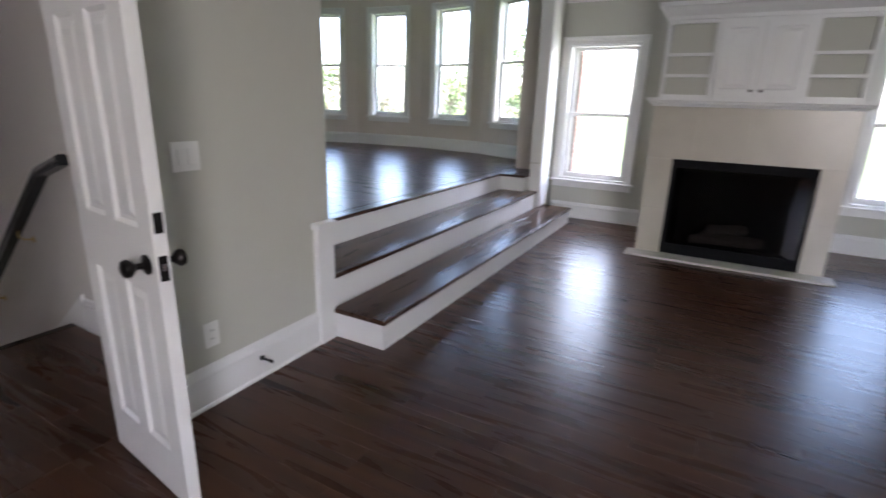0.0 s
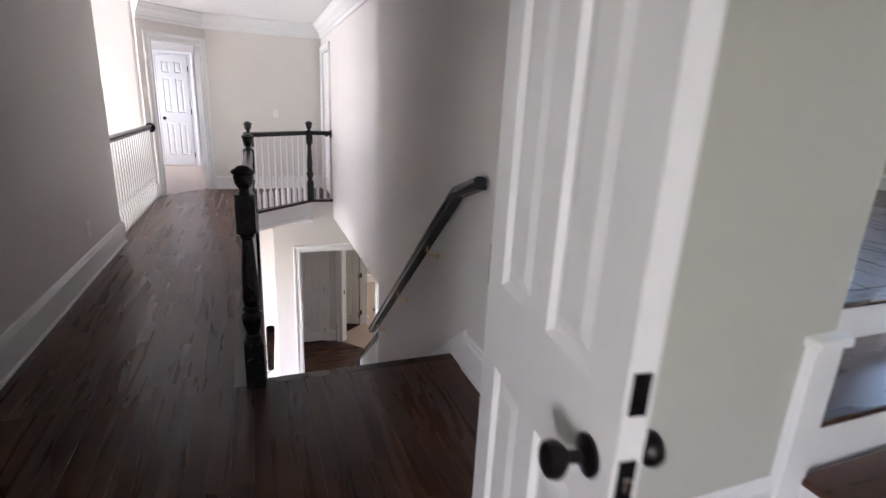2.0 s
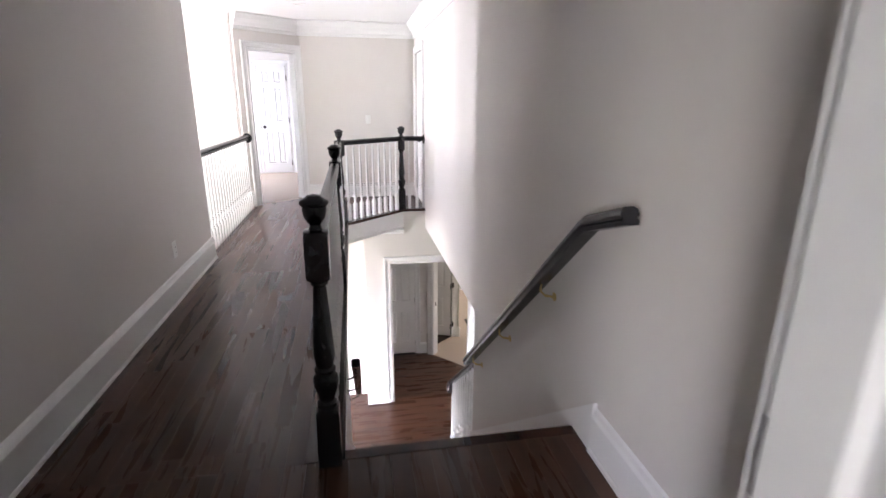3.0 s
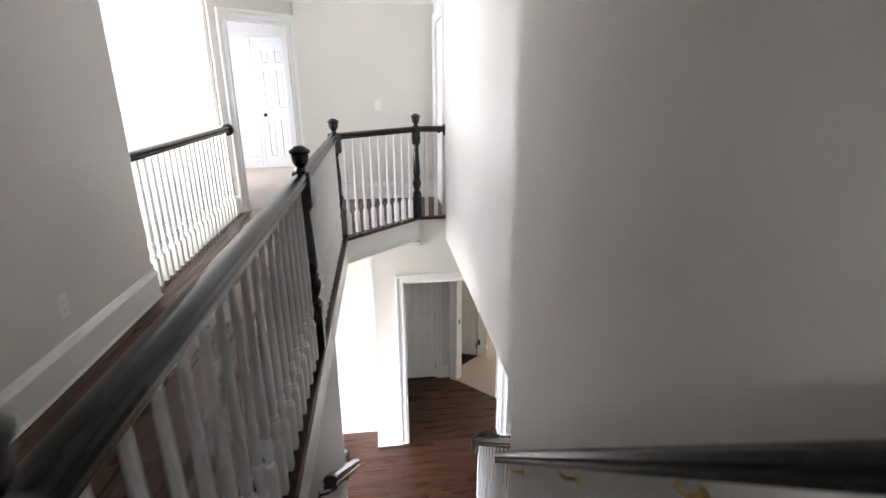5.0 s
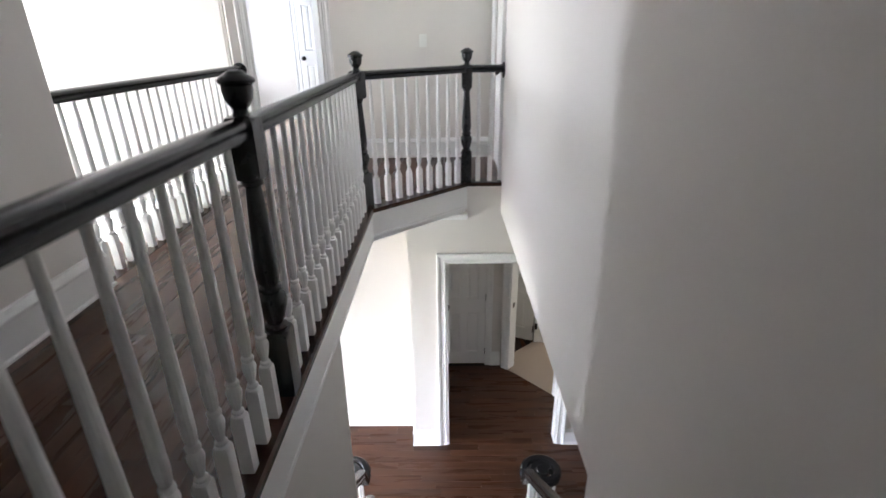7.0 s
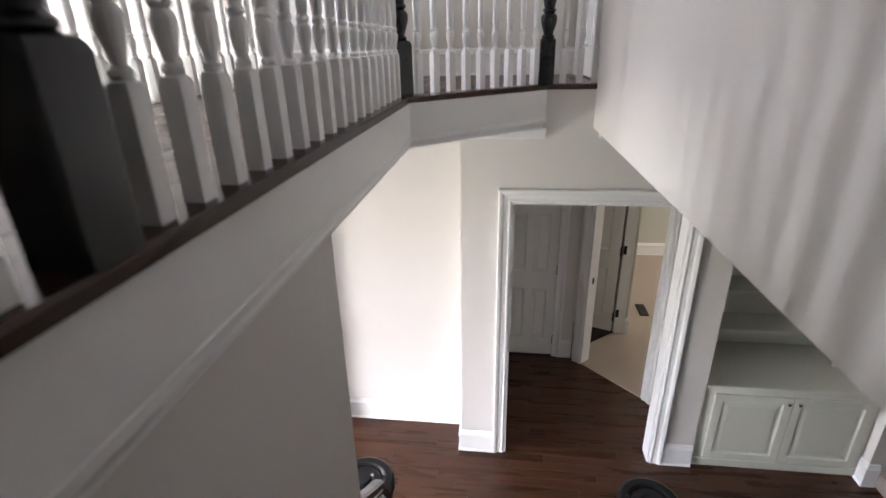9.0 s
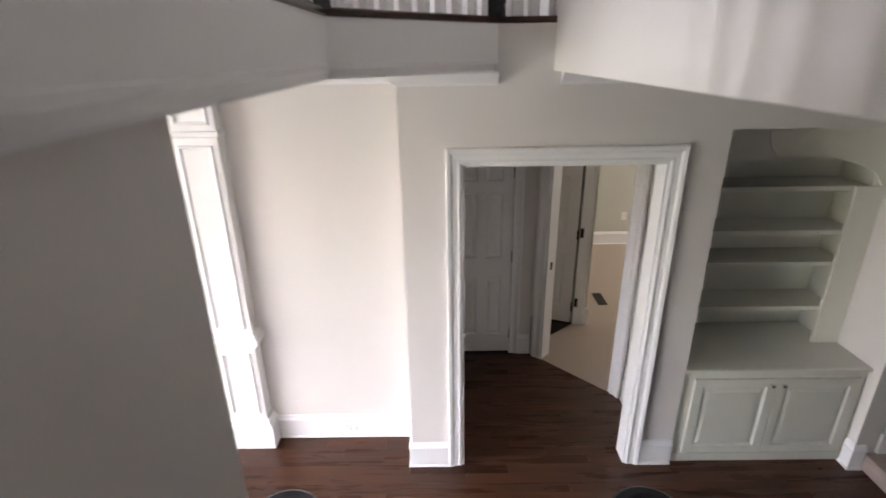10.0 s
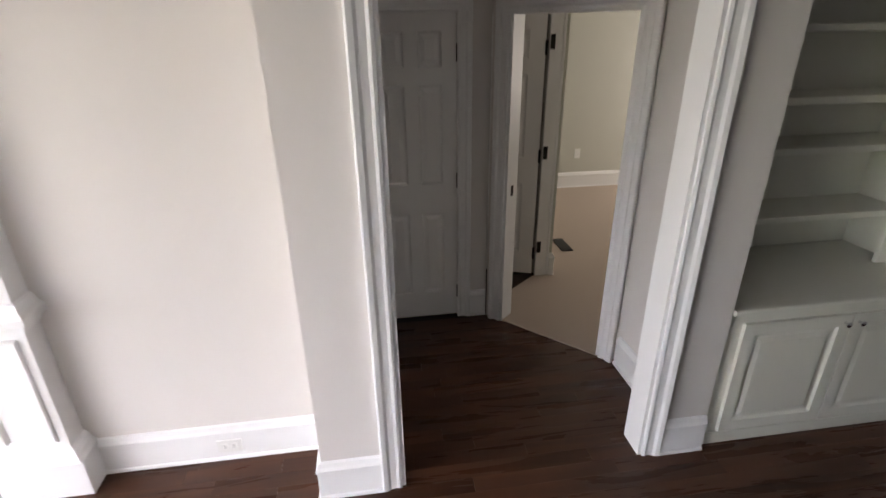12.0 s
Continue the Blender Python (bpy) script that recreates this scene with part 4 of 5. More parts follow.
for a, b, c, d in ((0.205, 0.25, 0.03, 0.955), (1.33, 1.375, 0.03, 0.955), (0.25, 1.33, 0.03, 0.13), (0.25, 1.33, 0.87, 0.955)):
    box(bm, a, b, FY + 0.008, FY + 0.03, c, d)
part("face_frame", bm, FIREBOX, fp, "black metal face frame")
g = part("fire_glass", cube(0.25, 1.33, FY + 0.022, FY + 0.026, 0.13, 0.87), SMOKED, fp, "smoked glass front of the firebox")
for x0, y0, z0, ln, yaw in ((0.45, 0.22, 0.16, 0.62, 8), (0.55, 0.32, 0.19, 0.55, -10), (0.60, 0.24, 0.27, 0.38, 24)):
    bm = bmesh.new()
    lathe(bm, [(0.03, 0), (0.048, 0.02), (0.044, ln * 0.4), (0.050, ln * 0.7), (0.046, ln - 0.02), (0.03, ln)], seg=10)
    bmesh.ops.transform(bm, matrix=pose(x0, FY + y0, z0, 0, 90, yaw), verts=bm.verts[:])
    part("log", bm, LOG, fp, "grey-brown ceramic log", True)
part("grate", cube(0.45, 1.15, FY + 0.18, FY + 0.36, 0.09, 0.12), FIREBOX, fp, "black log grate")
part("hearth", cube(-0.09, 1.63, 5.66, FY + 0.02, 0.001, 0.022, 0.004), HEARTH_WHITE, fp, "pale marble hearth slab")
mantel = tagged(mesh_object("mantel_shelf", sweep([(FX1, 7.04), (FX1, FY), (FX0, FY), (FX0, 7.04)][::-1], [(0, 1.43), (-0.02, 1.43), (-0.03, 1.45), (-0.05, 1.455), (-0.055, 1.475), (-0.075, 1.48), (-0.075, 1.505), (0.05, 1.505), (0.05, 1.43)]), TRIM), "white moulded mantel shelf over the fireplace", "mantel")

cab = empty("fireplace_cabinet", "white built-in cabinet with doors and open shelves over the fireplace", "cabinet")
CZ0, CZ1, CY = 1.506, 2.17, 5.84
bm = bmesh.new()
for a, b in ((0.0, 0.03), (0.395, 0.43), (1.11, 1.145), (1.51, 1.54)):
    box(bm, a, b, CY, CY + 0.30, CZ0, CZ1)
box(bm, 0.0, 1.54, CY + 0.30, CY + 0.315, CZ0, CZ1)
box(bm, 0.03, 1.51, CY + 0.001, CY + 0.30, CZ1 - 0.03, CZ1 - 0.001)
box(bm, 0.03, 1.51, CY + 0.001, CY + 0.30, CZ0, CZ0 + 0.03)
part("body", bm, TRIM, cab)
for a, b in ((0.03, 0.395), (1.145, 1.51)):
    for z in (1.70, 1.88):
        part("shelf", cube(a, b, CY + 0.004, CY + 0.30, z - 0.012, z + 0.014, 0.002), TRIM, cab)


def raised_door(parent, m, w, h, material, name="cabinet_door"):
    """Cabinet door with frame and raised field, lying in a wall frame."""
    t, fr = 0.02, 0.06
    bm = bmesh.new()
    for a, b, c, d in ((0, fr, 0, h), (w - fr, w, 0, h), (fr, w - fr, 0, fr), (fr, w - fr, h - fr, h)):
        box(bm, a, b, c, d, 0, t)
    bmesh.ops.transform(bm, matrix=m, verts=bm.verts[:])
    d = part(name, bm, material, parent)
    bm = bmesh.new()
    rings = []
    for k, z in ((0, t - 0.001), (0.010, t - 0.010), (0.022, t - 0.010), (0.045, t - 0.003)):
        rings.append([bm.verts.new((x, y, z)) for x, y in ((fr + k, fr + k), (w - fr - k, fr + k), (w - fr - k, h - fr - k), (fr + k, h - fr - k))])
    for p, q in zip(rings, rings[1:]):
        for i in range(4):
            j = (i + 1) % 4
            bm.faces.new((p[i], p[j], q[j], q[i]))
    bm.faces.new(rings[-1])
    bmesh.ops.transform(bm, matrix=m, verts=bm.verts[:])
    part("panel", bm, material, d)
    return d


def small_knob(parent, m, x, y, z, material):
    bm = bmesh.new()
    lathe(bm, [(0.007, 0), (0.005, 0.012), (0.013, 0.018), (0.014, 0.024), (0.006, 0.029)], seg=12)
    bmesh.ops.transform(bm, matrix=m @ pose(x, y, z), verts=bm.verts[:])
    part("knob", bm, material, parent, "small metal knob", True)


for k, x in enumerate((0.432, 0.772)):
    fm = facing(x, CY - 0.001, -90, CZ0 + 0.02)
    d = raised_door(cab, fm, 0.336, CZ1 - CZ0 - 0.04, TRIM)
    small_knob(d, fm, 0.30 if k == 0 else 0.036, 0.05, 0.02, CHROME)
part("cornice", sweep([(0.0, 7.04), (0.0, CY), (1.54, CY), (1.54, 7.04)], [(0, CZ1), (-0.012, CZ1), (-0.015, CZ1 + 0.03), (-0.05, CZ1 + 0.07), (-0.07, CZ1 + 0.10), (-0.085, CZ1 + 0.105), (-0.085, CZ1 + 0.14), (0.1, CZ1 + 0.14), (0.1, CZ1)]), TRIM, cab, "white crown cornice of the cabinet")

# ---- lower level built-ins ----
mK = facing(XE - 0.015, 3.065, 0, LOW)
base = empty("built_in_cabinet", "cream built-in base cabinet with two panelled doors", "cabinet")
bm = bmesh.new()
box(bm, -8.17, XE - 0.018, 3.02, 4.246, LOW + 0.0, LOW + 0.755)
part("body", bm, CREAM, base)
for k, (a, w) in enumerate(((0.03, 0.55), (0.585, 0.555))):
    d = raised_door(base, facing(XE - 0.0175, 3.065 + a, 0, LOW + 0.085), w, 0.62, CREAM)
    small_knob(d, facing(XE - 0.0175, 3.065 + a, 0, LOW + 0.085), w - 0.035 if k == 0 else 0.035, 0.58, 0.02, CHROME)
part("toe_board", cube(XE - 0.018, XE - 0.008, 3.02, 4.246, LOW, LOW + 0.07, 0.002), CREAM, base)
ctop = empty("cabinet_top", "cream painted top of the built-in cabinet", "worktop")
part("slab", cube(-8.18, XE - 0.006, 3.025, 4.248, LOW + 0.756, LOW + 0.786, 0.002), CREAM, ctop)
part("edge_moulding", sweep([(XE - 0.006, 4.246), (XE - 0.006, 3.025)], [(0, 0.757), (0.010, 0.758), (0.018, 0.764), (0.018, 0.780), (0.012, 0.786), (0, 0.787)], pose(0, 0, LOW)), CREAM, ctop, "rounded cream front edge")
case = empty("bookcase", "cream built-in bookcase with arched top and empty shelves", "bookcase")
SHX = -7.90
part("back_panel", cube(-8.198, -8.185, 3.017, 4.246, LOW + 0.787, -0.585), CREAM, case)
part("side_panel", cube(-8.185, SHX, 3.017, 3.04, LOW + 0.787, -0.585), CREAM, case)
part("side_panel", cube(-8.185, SHX, 4.17, 4.246, LOW + 0.787, -0.585), CREAM, case)
for z in (-1.0, -1.30, -1.53, -1.87):
    part("shelf", cube(-8.184, SHX - 0.004, 3.041, 4.169, z - 0.032, z, 0.003), CREAM, case)
bm = bmesh.new()
N = 14
top, bot = [], []
for i in range(N + 1):
    y = 3.017 + (4.246 - 3.017) * i / N
    u = (i / N - 0.5) * 2
    top.append((y, -0.585))
    bot.append((y, -0.99 + 0.19 * math.sqrt(max(0, 1 - (u / 0.93) ** 2)) if abs(u) < 0.93 else -1.03))
for s, x in ((0, SHX), (1, SHX + 0.02)):
    t_ = [bm.verts.new((x, y, z)) for y, z in top]
    b_ = [bm.verts.new((x, y, z)) for y, z in bot]
    for i in range(N):
        bm.faces.new((t_[i], t_[i + 1], b_[i + 1], b_[i]))
    if s:
        for i in range(N):
            bm.faces.new((b0_[i], b0_[i + 1], b_[i + 1], b_[i]))
    b0_ = b_
part("arched_valance", bm, CREAM, case, "cream arched valance")
bm = cube(SHX, SHX + 0.022, 4.06, 4.246, LOW + 0.787, -1.0, 0.002)
part("face_stile", bm, CREAM, case)
structure("niche_side", cube(-8.2, XE - 0.131, 3.0105, 3.0165, LOW, -0.56), WALL, "painted side of the shelf niche", "wall")
structure("niche_soffit", cube(-8.2, XE - 0.131, 3.017, 4.25, -0.58, -0.30), WALL, "painted soffit of the shelf niche", "wall")
for pts in ([(-7.86, 3.42, -0.60), (-7.865, 3.43, -0.68), (-7.87, 3.46, -0.75), (-7.87, 3.50, -0.79)], [(-7.86, 3.72, -0.60), (-7.865, 3.67, -0.66), (-7.868, 3.63, -0.72)]):
    wire = mesh_object("loose_wire", rail_piece(pts, [(-0.003, -0.003), (0.003, -0.003), (0.003, 0.003), (-0.003, 0.003)]), PLASTIC)
    tagged(wire, "thin pale wire hanging above the bookcase arch", "wire")

# family room fireplace
lf = empty("family_fireplace", "white mantel and brown stone hearth of the family room", "fireplace")
HZ = LOW + 0.13
for i in range(5):
    part("hearth_stone", cube(-7.618, -7.10, 4.33 + i * 0.36, 4.325 + (i + 1) * 0.36, LOW, HZ, 0.008), STONE, lf)
for ya, yb in ((4.42, 4.62), (5.82, 6.02)):
    leg = part("mantel_leg", cube(-7.75, -7.49, ya, yb, HZ, LOW + 1.36, 0.004), TRIM, lf, "white mantel pilaster")
    part("leg_plinth", cube(-7.70, -7.475, ya - 0.015, yb + 0.015, HZ + 0.001, HZ + 0.17, 0.005), TRIM, leg)
    part("leg_capital", sweep([(-7.7, yb), (-7.49, yb), (-7.49, ya), (-7.7, ya)], [(0, 1.26), (0.02, 1.27), (0.05, 1.33), (0.06, 1.36), (0, 1.36)], pose(0, 0, LOW)), TRIM, leg)
part("frieze", cube(-7.74, -7.50, 4.62, 5.82, LOW + 1.02, LOW + 1.36, 0.004), TRIM, lf)
part("mantel_top", cube(-7.74, -7.40, 4.26, 6.18, LOW + 1.361, LOW + 1.43, 0.010), TRIM, lf, "white mantel shelf")
part("slip", cube(-7.745, -7.66, 4.63, 5.81, HZ, LOW + 1.02), FIREBOX, lf, "dark fireplace opening")

# ---- pilaster and panelled header of the dining opening ----


def panel_frame(m, a0, a1, b0, b1):
    return sweep([(a0, b0), (a0, b1), (a1, b1), (a1, b0)], [(0, 0), (0, 0.006), (-0.008, 0.014), (-0.016, 0.008), (-0.022, 0)], m, True)


pil = tagged(empty("pilaster", "white panelled pilaster beside the dining opening", "pilaster"), kind="structure")
PX, PY0, PY1 = -7.765, -0.215, 0.075
part("shaft", cube(-7.99, PX, PY0, PY1, LOW + 0.26, LCEIL - 0.0, 0.002), TRIM, pil)
mP = facing(PX, PY0, 0, LOW)
part("plinth", cube(-8.0, PX + 0.035, PY0 - 0.045, PY1 + 0.045, LOW, LOW + 0.20, 0.004), TRIM, pil)
part("plinth_moulding", sweep([(-8.0, PY1), (PX, PY1), (PX, PY0), (-8.0, PY0)], [(0, 0.20), (0.045, 0.20), (0.038, 0.215), (0.025, 0.225), (0.018, 0.25), (0.004, 0.262), (0, 0.262)], pose(0, 0, LOW)), TRIM, pil)
part("band_moulding", sweep([(-8.0, PY1), (PX, PY1), (PX, PY0), (-8.0, PY0)], [(0, 0.86), (0.012, 0.865), (0.018, 0.89), (0.045, 0.905), (0.045, 0.935), (0.025, 0.95), (0.012, 0.985), (0, 0.99)], pose(0, 0, LOW)), TRIM, pil)
for a, b in ((0.30, 0.83), (1.02, 2.28), (2.40, 2.60)):
    part("panel_moulding", panel_frame(mP, 0.045, 0.255, a, b), TRIM, pil)
part("neck_moulding", sweep([(-8.0, PY1), (PX, PY1), (PX, PY0), (-8.0, PY0)], [(0, 2.325), (0.010, 2.33), (0.014, 2.345), (0.010, 2.36), (0, 2.365)], pose(0, 0, LOW)), TRIM, pil)
part("capital", sweep([(-8.0, PY1), (PX, PY1), (PX, PY0), (-8.0, PY0)], [(0, 2.615), (0.015, 2.62), (0.04, 2.65), (0.06, 2.665), (0.06, 2.679), (0, 2.679)], pose(0, 0, LOW)), TRIM, pil)
mH = facing(-7.868, -3.0, 0, LOW)
structure("header_face", cube(-7.99, PX - 0.004, -3.0, PY0 - 0.002, 2.345 + LOW, LCEIL - 0.001), TRIM, "white panelled header board", "trim")
mH2 = facing(PX - 0.004, -3.0, 0, LOW)
for k in range(3):
    structure("header_panel_moulding", panel_frame(mH2, 0.1 + k * 0.87, 0.1 + k * 0.87 + 0.80, 2.40, 2.60), TRIM, "white panel moulding of the header", "trim")
structure("pilaster_left", cube(-7.99, PX, -3.1, -2.8, LOW, LCEIL), TRIM, "white pilaster on the other side of the opening", "trim")

# ---- switches, outlets, registers, lamps ----


def plate(name, label, m, w, h, kind):
    ob = empty(name, label, "switch" if kind == "switch" else "outlet")
    bm = cube(-w / 2, w / 2, -h / 2, h / 2, 0.0, 0.006, 0.002)
    bmesh.ops.transform(bm, matrix=m, verts=bm.verts[:])
    part("plate", bm, PLASTIC, ob)
    if kind == "switch":
        n = max(1, round(w / 0.06))
        for i in range(n):
            x = (i - (n - 1) / 2) * 0.046
            bm = cube(x - 0.016, x + 0.016, -0.033, 0.033, 0.006, 0.010, 0.002)
            bmesh.ops.transform(bm, matrix=m, verts=bm.verts[:])
            part("rocker", bm, PLASTIC, ob)
    elif kind == "outlet":
        for y in (-0.02, 0.02):
            bm = cube(-0.016, 0.016, y - 0.014, y + 0.014, 0.006, 0.009, 0.002)
            bmesh.ops.transform(bm, matrix=m, verts=bm.verts[:])
            r = part("receptacle", bm, PLASTIC, ob)
            for x in (-0.006, 0.006):
                bm = cube(x - 0.0012, x + 0.0012, y - 0.004, y + 0.005, 0.0085, 0.0095)
                bmesh.ops.transform(bm, matrix=m, verts=bm.verts[:])
                part("slot", bm, SLOT, r)
    return ob


plate("light_switch", "white double rocker switch on the bedroom wall", facing(XB, 1.885, 0, 1.155), 0.125, 0.12, "switch")
plate("wall_outlet", "white outlet low on the bedroom wall", facing(XB, 1.915, 0, 0.345), 0.075, 0.12, "outlet")
plate("hall_switch", "white switch on the far hall wall", facing(-8.62, 1.32, 0, 1.14), 0.075, 0.12, "switch")
plate("hall_outlet", "white outlet low on the hall wall", facing(-4.72, YL, 90, 0.36), 0.075, 0.12, "outlet")
plate("baseboard_outlet", "white outlet set in the baseboard", facing(-7.87 + 0.019, 0.70, 0, LOW + 0.085) @ pose(0, 0, 0, 0, 0, 90), 0.072, 0.115, "outlet")
plate("guest_outlet", "white outlet low on the far room wall", facing(-11.45, 0.55, 0, 0.36), 0.075, 0.12, "outlet")
plate("carpet_room_outlet", "white outlet on the carpeted room wall", facing(-11.95, 4.12, 0, LOW + 0.45), 0.075, 0.12, "outlet")
plate("vestibule_switch", "white switch on the vestibule wall", facing(-7.95, 2.92, -90, LOW + 1.15), 0.075, 0.12, "switch")
stop = empty("door_stop", "dark spring door stop on the baseboard", "door stop")
bm = bmesh.new()
lathe(bm, [(0.014, 0), (0.014, 0.006), (0.006, 0.010), (0.006, 0.06), (0.009, 0.062), (0.009, 0.075)], seg=10)
bmesh.ops.transform(bm, matrix=pose(XB + 0.019, 2.17, 0.11, 0, 90, 0), verts=bm.verts[:])
part("spring", bm, BRONZE, stop, "", True)
vent = empty("floor_register", "dark metal floor register in the carpet", "register")
part("frame", cube(-10.25, -9.95, 3.20, 3.31, LOW + 0.006, LOW + 0.014, 0.002), BRONZE, vent)
for i in range(6):
    part("slat", cube(-10.235 + i * 0.047, -10.205 + i * 0.047, 3.215, 3.295, LOW + 0.014, LOW + 0.017), SLOT, vent)
for x, y in ((-7.3, 0.55), (-4.4, 0.55)):
    lamp = empty("recessed_light", "small white recessed ceiling light, switched off", "ceiling light", "recessed lights")
    part("trim_ring", sweep([(x + 0.055 * math.cos(radians(a)), y + 0.055 * math.sin(radians(a))) for a in range(0, 360, 20)][::-1], [(0, 0), (0.028, 0), (0.02, -0.008), (0, -0.010)], pose(0, 0, HCEIL), True), TRIM, lamp)
    bm = bmesh.new()
    lathe(bm, [(0.054, HCEIL - 0.004), (0.054, HCEIL - 0.001)], x, y, 18)
    part("lens", bm, LENS, lamp)

# ---- outdoors ----
structure("ground", cube(-400, 400, -400, 400, -3.6, -3.3), GRASS, "lawn round the house reaching the distance", "ground")
structure("roof_slab", cube(-13, 4.6, -5.2, 7.35, 3.7, 3.8), CEIL, "roof over the house", "roof")


def tree(x, y, height, spread, mat, seed):
    rnd = random.Random(seed)
    t = empty("tree", "leafy tree outside the windows", "tree", "garden trees")
    bm = bmesh.new()
    lathe(bm, [(0.20, -3.35), (0.15, -2.0), (0.12, height * 0.3), (0.04, height * 0.75)], x, y, 9)
    part("trunk", bm, BARK, t, "", True)
    for k in range(6):
        a, z = rnd.uniform(0, 6.28), rnd.uniform(height * 0.05, height * 0.55)
        e = (x + spread * 0.6 * math.cos(a), y + spread * 0.6 * math.sin(a), z + rnd.uniform(0.5, 1.4))
        part("limb", rail_piece([(x, y, z), ((x + e[0]) / 2, (y + e[1]) / 2, z + 0.4), e], [(-0.035, -0.035), (0.035, -0.035), (0.035, 0.035), (-0.035, 0.035)]), BARK, t)
    bm = bmesh.new()
    clumps = [(rnd.gauss(0, spread * 0.45), rnd.gauss(0, spread * 0.45), rnd.uniform(height * 0.0, height)) for _ in range(26)]
    for cx, cy, cz in clumps:
        for _ in range(80):
            p = Vector((x + cx + rnd.gauss(0, 0.38), y + cy + rnd.gauss(0, 0.38), cz + rnd.gauss(0, 0.3)))
            u = Vector((rnd.gauss(0, 1), rnd.gauss(0, 1), rnd.gauss(0, 1))).normalized()
            w = u.cross(Vector((rnd.gauss(0, 1), rnd.gauss(0, 1), rnd.gauss(0, 1)))).normalized()
            s = rnd.uniform(0.06, 0.13)
            bm.faces.new([bm.verts.new(p + u * s), bm.verts.new(p + w * s * 0.5), bm.verts.new(p - u * s), bm.verts.new(p - w * s * 0.5)])
    part("crown", bm, mat, t, "uneven crown of small leaves")


tree(-13.0, 19.0, 1.4, 1.2, LEAF_GREY, 3)
tree(-10.3, 21.0, 3.0, 1.2, LEAF, 5)
tree(-7.0, 21.5, 4.4, 1.2, LEAF, 8)
tree(-17.0, 20.5, 3.0, 1.4, LEAF, 11)

# ---- bricks of the outer wall beside the bedroom window ----
outer = bpy.data.objects["wall_sitting_outer"]
bm = cube(-0.0, 0.05, 0.0, 0.20, 0.0, 0.058, 0.003)
me_brick = bpy.data.meshes.new("brick")
bm.to_mesh(me_brick)
bm.free()
me_brick.materials.append(BRICK)
for row in range(34):
    for col in range(4):
        y = 7.23 + col * 0.21 - (0.105 if row % 2 else 0)
        if y < 7.45 or y + 0.2 > end.y + 0.13:
            continue
        child("brick", me_brick, outer, pose(-1.342, y, 0.25 + row * 0.068))
pier = structure("wall_brick_return", cube(-1.34, -1.11, 7.212, 7.424, 0.1, 2.9), MORTAR, "red-brown brick return outside the bedroom window", "brick wall")
bm = cube(0.0, 0.026, 0.0, 0.096, 0.0, 0.058, 0.003)
me_half = bpy.data.meshes.new("brick")
bm.to_mesh(me_half)
bm.free()
me_half.materials.append(BRICK)
for row in range(38):
    z = 0.2 + row * 0.068
    if row % 2:
        child("brick", me_half, pier, pose(-1.116, 7.215, z))
        child("brick", me_half, pier, pose(-1.116, 7.321, z))
    else:
        ob = child("brick", me_brick, pier, pose(-1.140, 7.216, z))

# ---- floor boards ----
BOARD = 0.083
LENGTHS = (0.45, 0.7, 0.95, 1.2, 1.5)
BOARD_MESH = {}
for ln in LENGTHS:
    bm = bmesh.new()
    c = 0.00015
    lo = [bm.verts.new(p) for p in ((0, 0, -0.011), (ln - 0.0006, 0, -0.011), (ln - 0.0006, BOARD - 0.0005, -0.011), (0, BOARD - 0.0005, -0.011))]
    md = [bm.verts.new((v.co.x, v.co.y, -c)) for v in lo]
    hi = [bm.verts.new((v.co.x + (c if i in (0, 3) else -c), v.co.y + (c if i in (0, 1) else -c), 0)) for i, v in enumerate(lo)]
    bm.faces.new(hi)
    for p, q in ((lo, md), (md, hi)):
        for i in range(4):
            bm.faces.new((p[i], p[(i + 1) % 4], q[(i + 1) % 4], q[i]))
    me = bpy.data.meshes.new("board")
    bm.to_mesh(me)
    bm.free()
    me.materials.append(FLOOR)
    BOARD_MESH[ln] = me


def joined_boards(name, parent, rows, material, label, along_y=False):
    """Boards that lie further off, in one mesh: rows of (across, start, end, z)."""
    verts, faces = [], []
    rnd = random.Random(len(rows))
    for v, a, b, z in rows:
        u = a
        while u < b - 0.003:
            ln = min(rnd.choice(LENGTHS), b - u)
            k, c = len(verts), 0.00015
            quad = [(u, v), (u + ln - 0.0006, v), (u + ln - 0.0006, v + BOARD - 0.0005), (u, v + BOARD - 0.0005)]
            inner = [(u + c, v + c), (u + ln - 0.0006 - c, v + c), (u + ln - 0.0006 - c, v + BOARD - 0.0005 - c), (u + c, v + BOARD - 0.0005 - c)]
            for p, h in ((quad, z - 0.011), (quad, z - c), (inner, z)):
                verts.extend([(y, x, h) if along_y else (x, y, h) for x, y in p])
            faces.append((k + 8, k + 9, k + 10, k + 11))
            for s in (0, 4):
                for i in range(4):
                    j = (i + 1) % 4
                    faces.append((k + s + i, k + s + j, k + s + 4 + j, k + s + 4 + i))
            u += ln
    me = bpy.data.meshes.new(name)
    me.from_pydata(verts, [], faces)
    me.materials.append(material)
    bm = bmesh.new()
    bm.from_mesh(me)
    bmesh.ops.recalc_face_normals(bm, faces=bm.faces[:])
    bm.to_mesh(me)
    bm.free()
    ob = new(name, me)
    ob.parent = parent
    tagged(ob, label, kind="stuff")


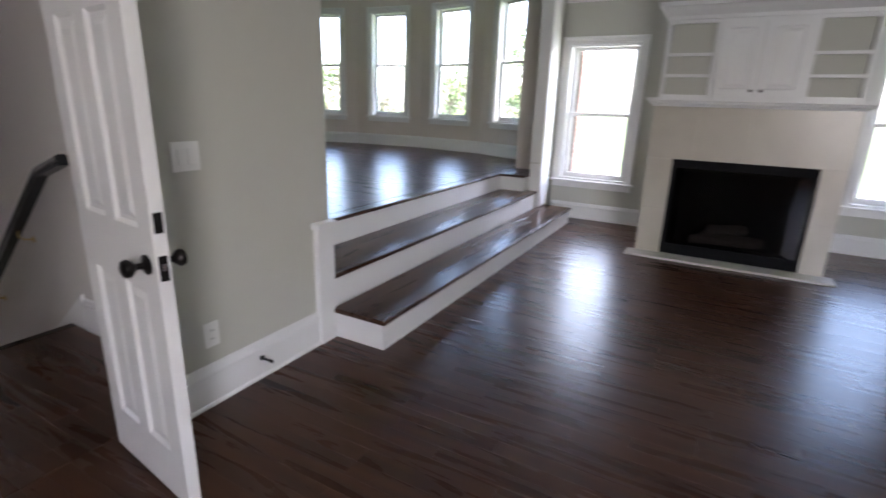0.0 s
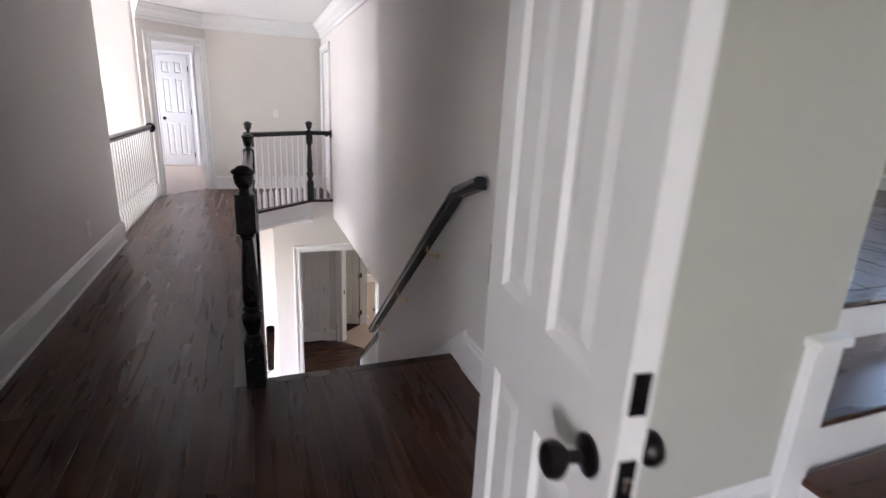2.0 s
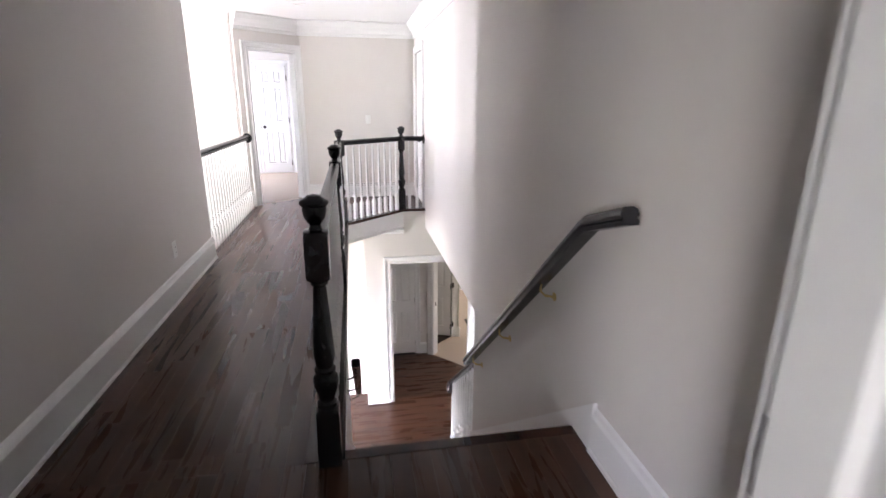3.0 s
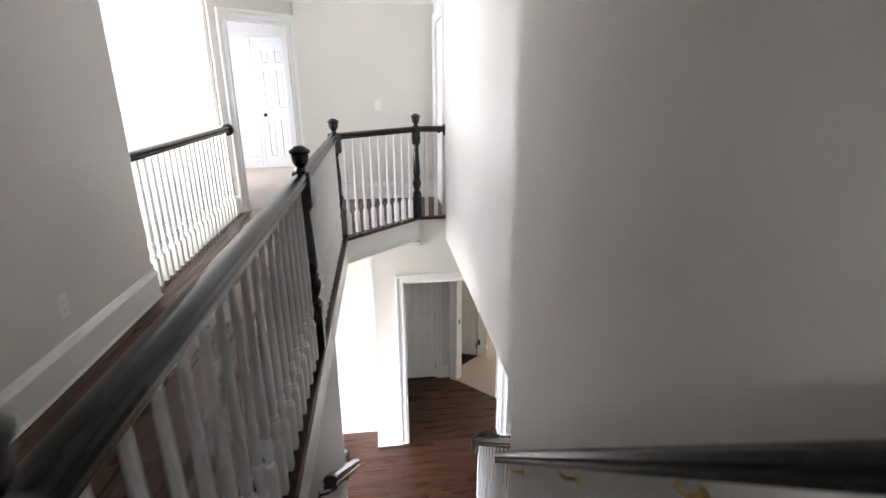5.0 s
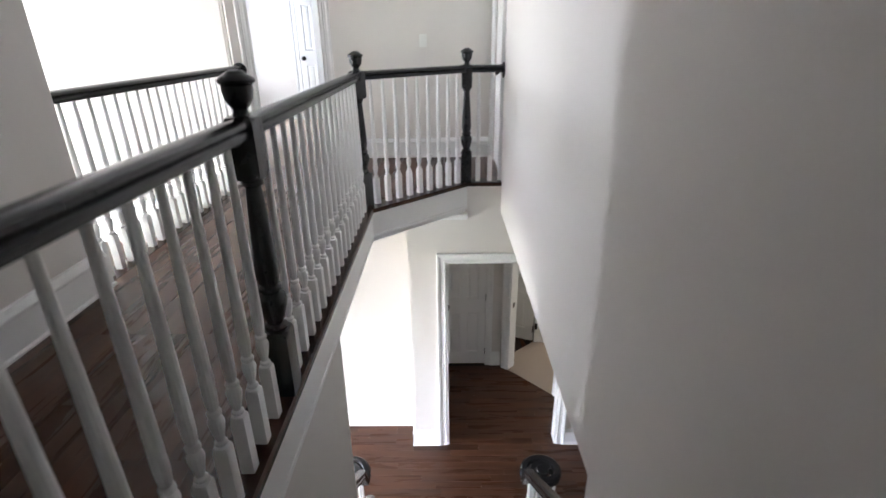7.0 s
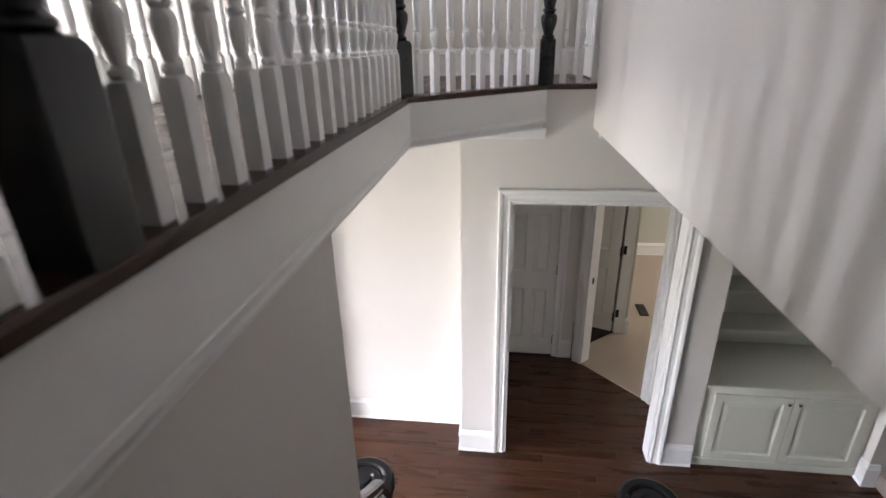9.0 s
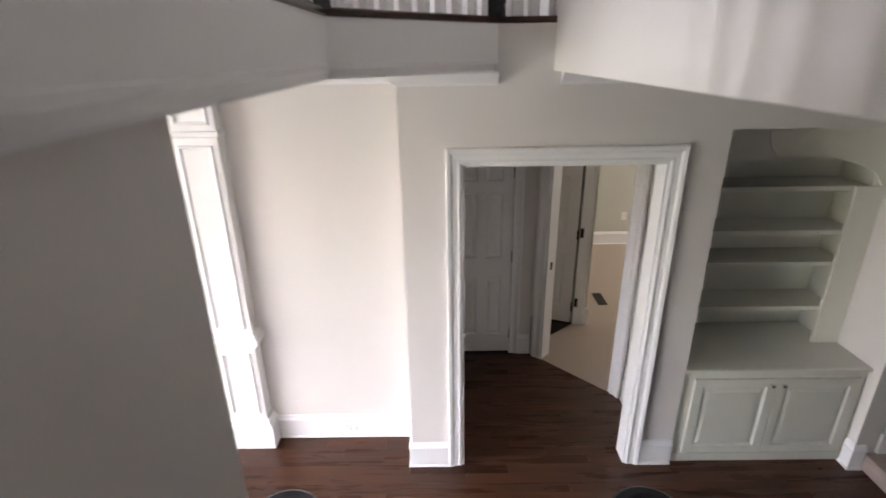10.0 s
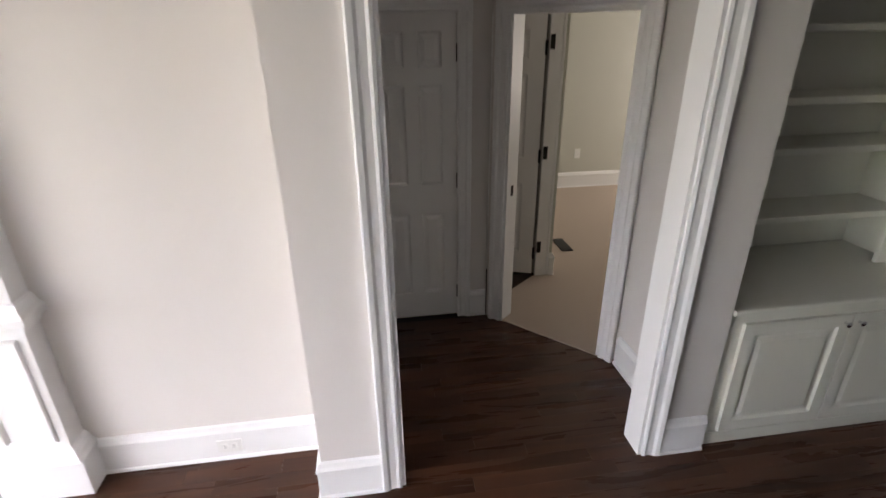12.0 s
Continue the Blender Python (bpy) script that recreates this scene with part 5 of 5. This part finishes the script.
def boards(parent, v, a, b, rnd):
    """Single boards laid end to end from a to b; what is left over is returned as a joined row."""
    u = a
    while True:
        fit_ = [ln for ln in LENGTHS if u + ln <= b]
        if not fit_:
            return (v, u, b, 0.0)
        ln = rnd.choice(fit_)
        child("board", BOARD_MESH[ln], parent, pose(u, v, 0.0))
        u += ln


rnd = random.Random(4)
bed, hall, lower = bpy.data.objects["floor_bedroom"], bpy.data.objects["floor_hall"], bpy.data.objects["floor_lower"]
rest = []
v = -2.15
while v < 7.1:
    if 0.9 < v < 3.9:
        rest.append((v, boards(bed, v, XB - 0.12, 1.5, rnd)[1], 3.95, 0.0))
    else:
        rest.append((v, XB - 0.02 if not 0.4 < v < 1.6 else XB - 0.12, 3.95, 0.0))
    v += BOARD
joined_boards("boards", bed, rest, FLOOR, "dark stained oak boards")
rest = []
v = YL - 0.02
while v < YR:
    rest.append(boards(hall, v, X0 + 0.044, XB - 0.125, rnd))
    if v + BOARD < 0.875:
        rest.append(boards(hall, v, -5.2, X0 + 0.044, rnd))
        rest.append((v, -8.7, -5.2, 0.0))
    else:
        xd = -6.97 - max(0, v + BOARD - 0.875) * (0.69 / 0.785)
        rest.append((v, -8.7, max(xd, -7.68), 0.0))
    v += BOARD
v = -0.23 - BOARD
rest.append((v + 0.0, -8.4, -5.68, 0.0))
for v, a, b, z in rest:
    u = a
    while u < b - 0.003:
        ln = min(1.5, b - u)
        if ln not in BOARD_MESH:
            me = BOARD_MESH[0.45].copy()
            for vert in me.vertices:
                if vert.co.x > 0.2:
                    vert.co.x += ln - 0.45
            BOARD_MESH[ln] = me
        child("board", BOARD_MESH[ln], hall, pose(u, v, 0.0))
        u += ln
rest = []
v = 2.3
while v < 8.9:
    rest.append((v, -9.0, -1.87, PLAT))
    v += BOARD
joined_boards("boards", bpy.data.objects["floor_sitting_area"], rest, FLOOR, "dark stained oak boards")
rest = []
v = -12.2
while v < -2.1:
    hi_ = 6.5 if v > -7.7 else (2.95 if v > -8.36 else (2.36 + (v + 8.97) * 0.97 if v > -9.02 else 1.2))
    rest.append((v, -4.6, hi_, LOW))
    v += BOARD
joined_boards("boards", lower, rest, FLOOR_Y, "dark stained oak boards", True)
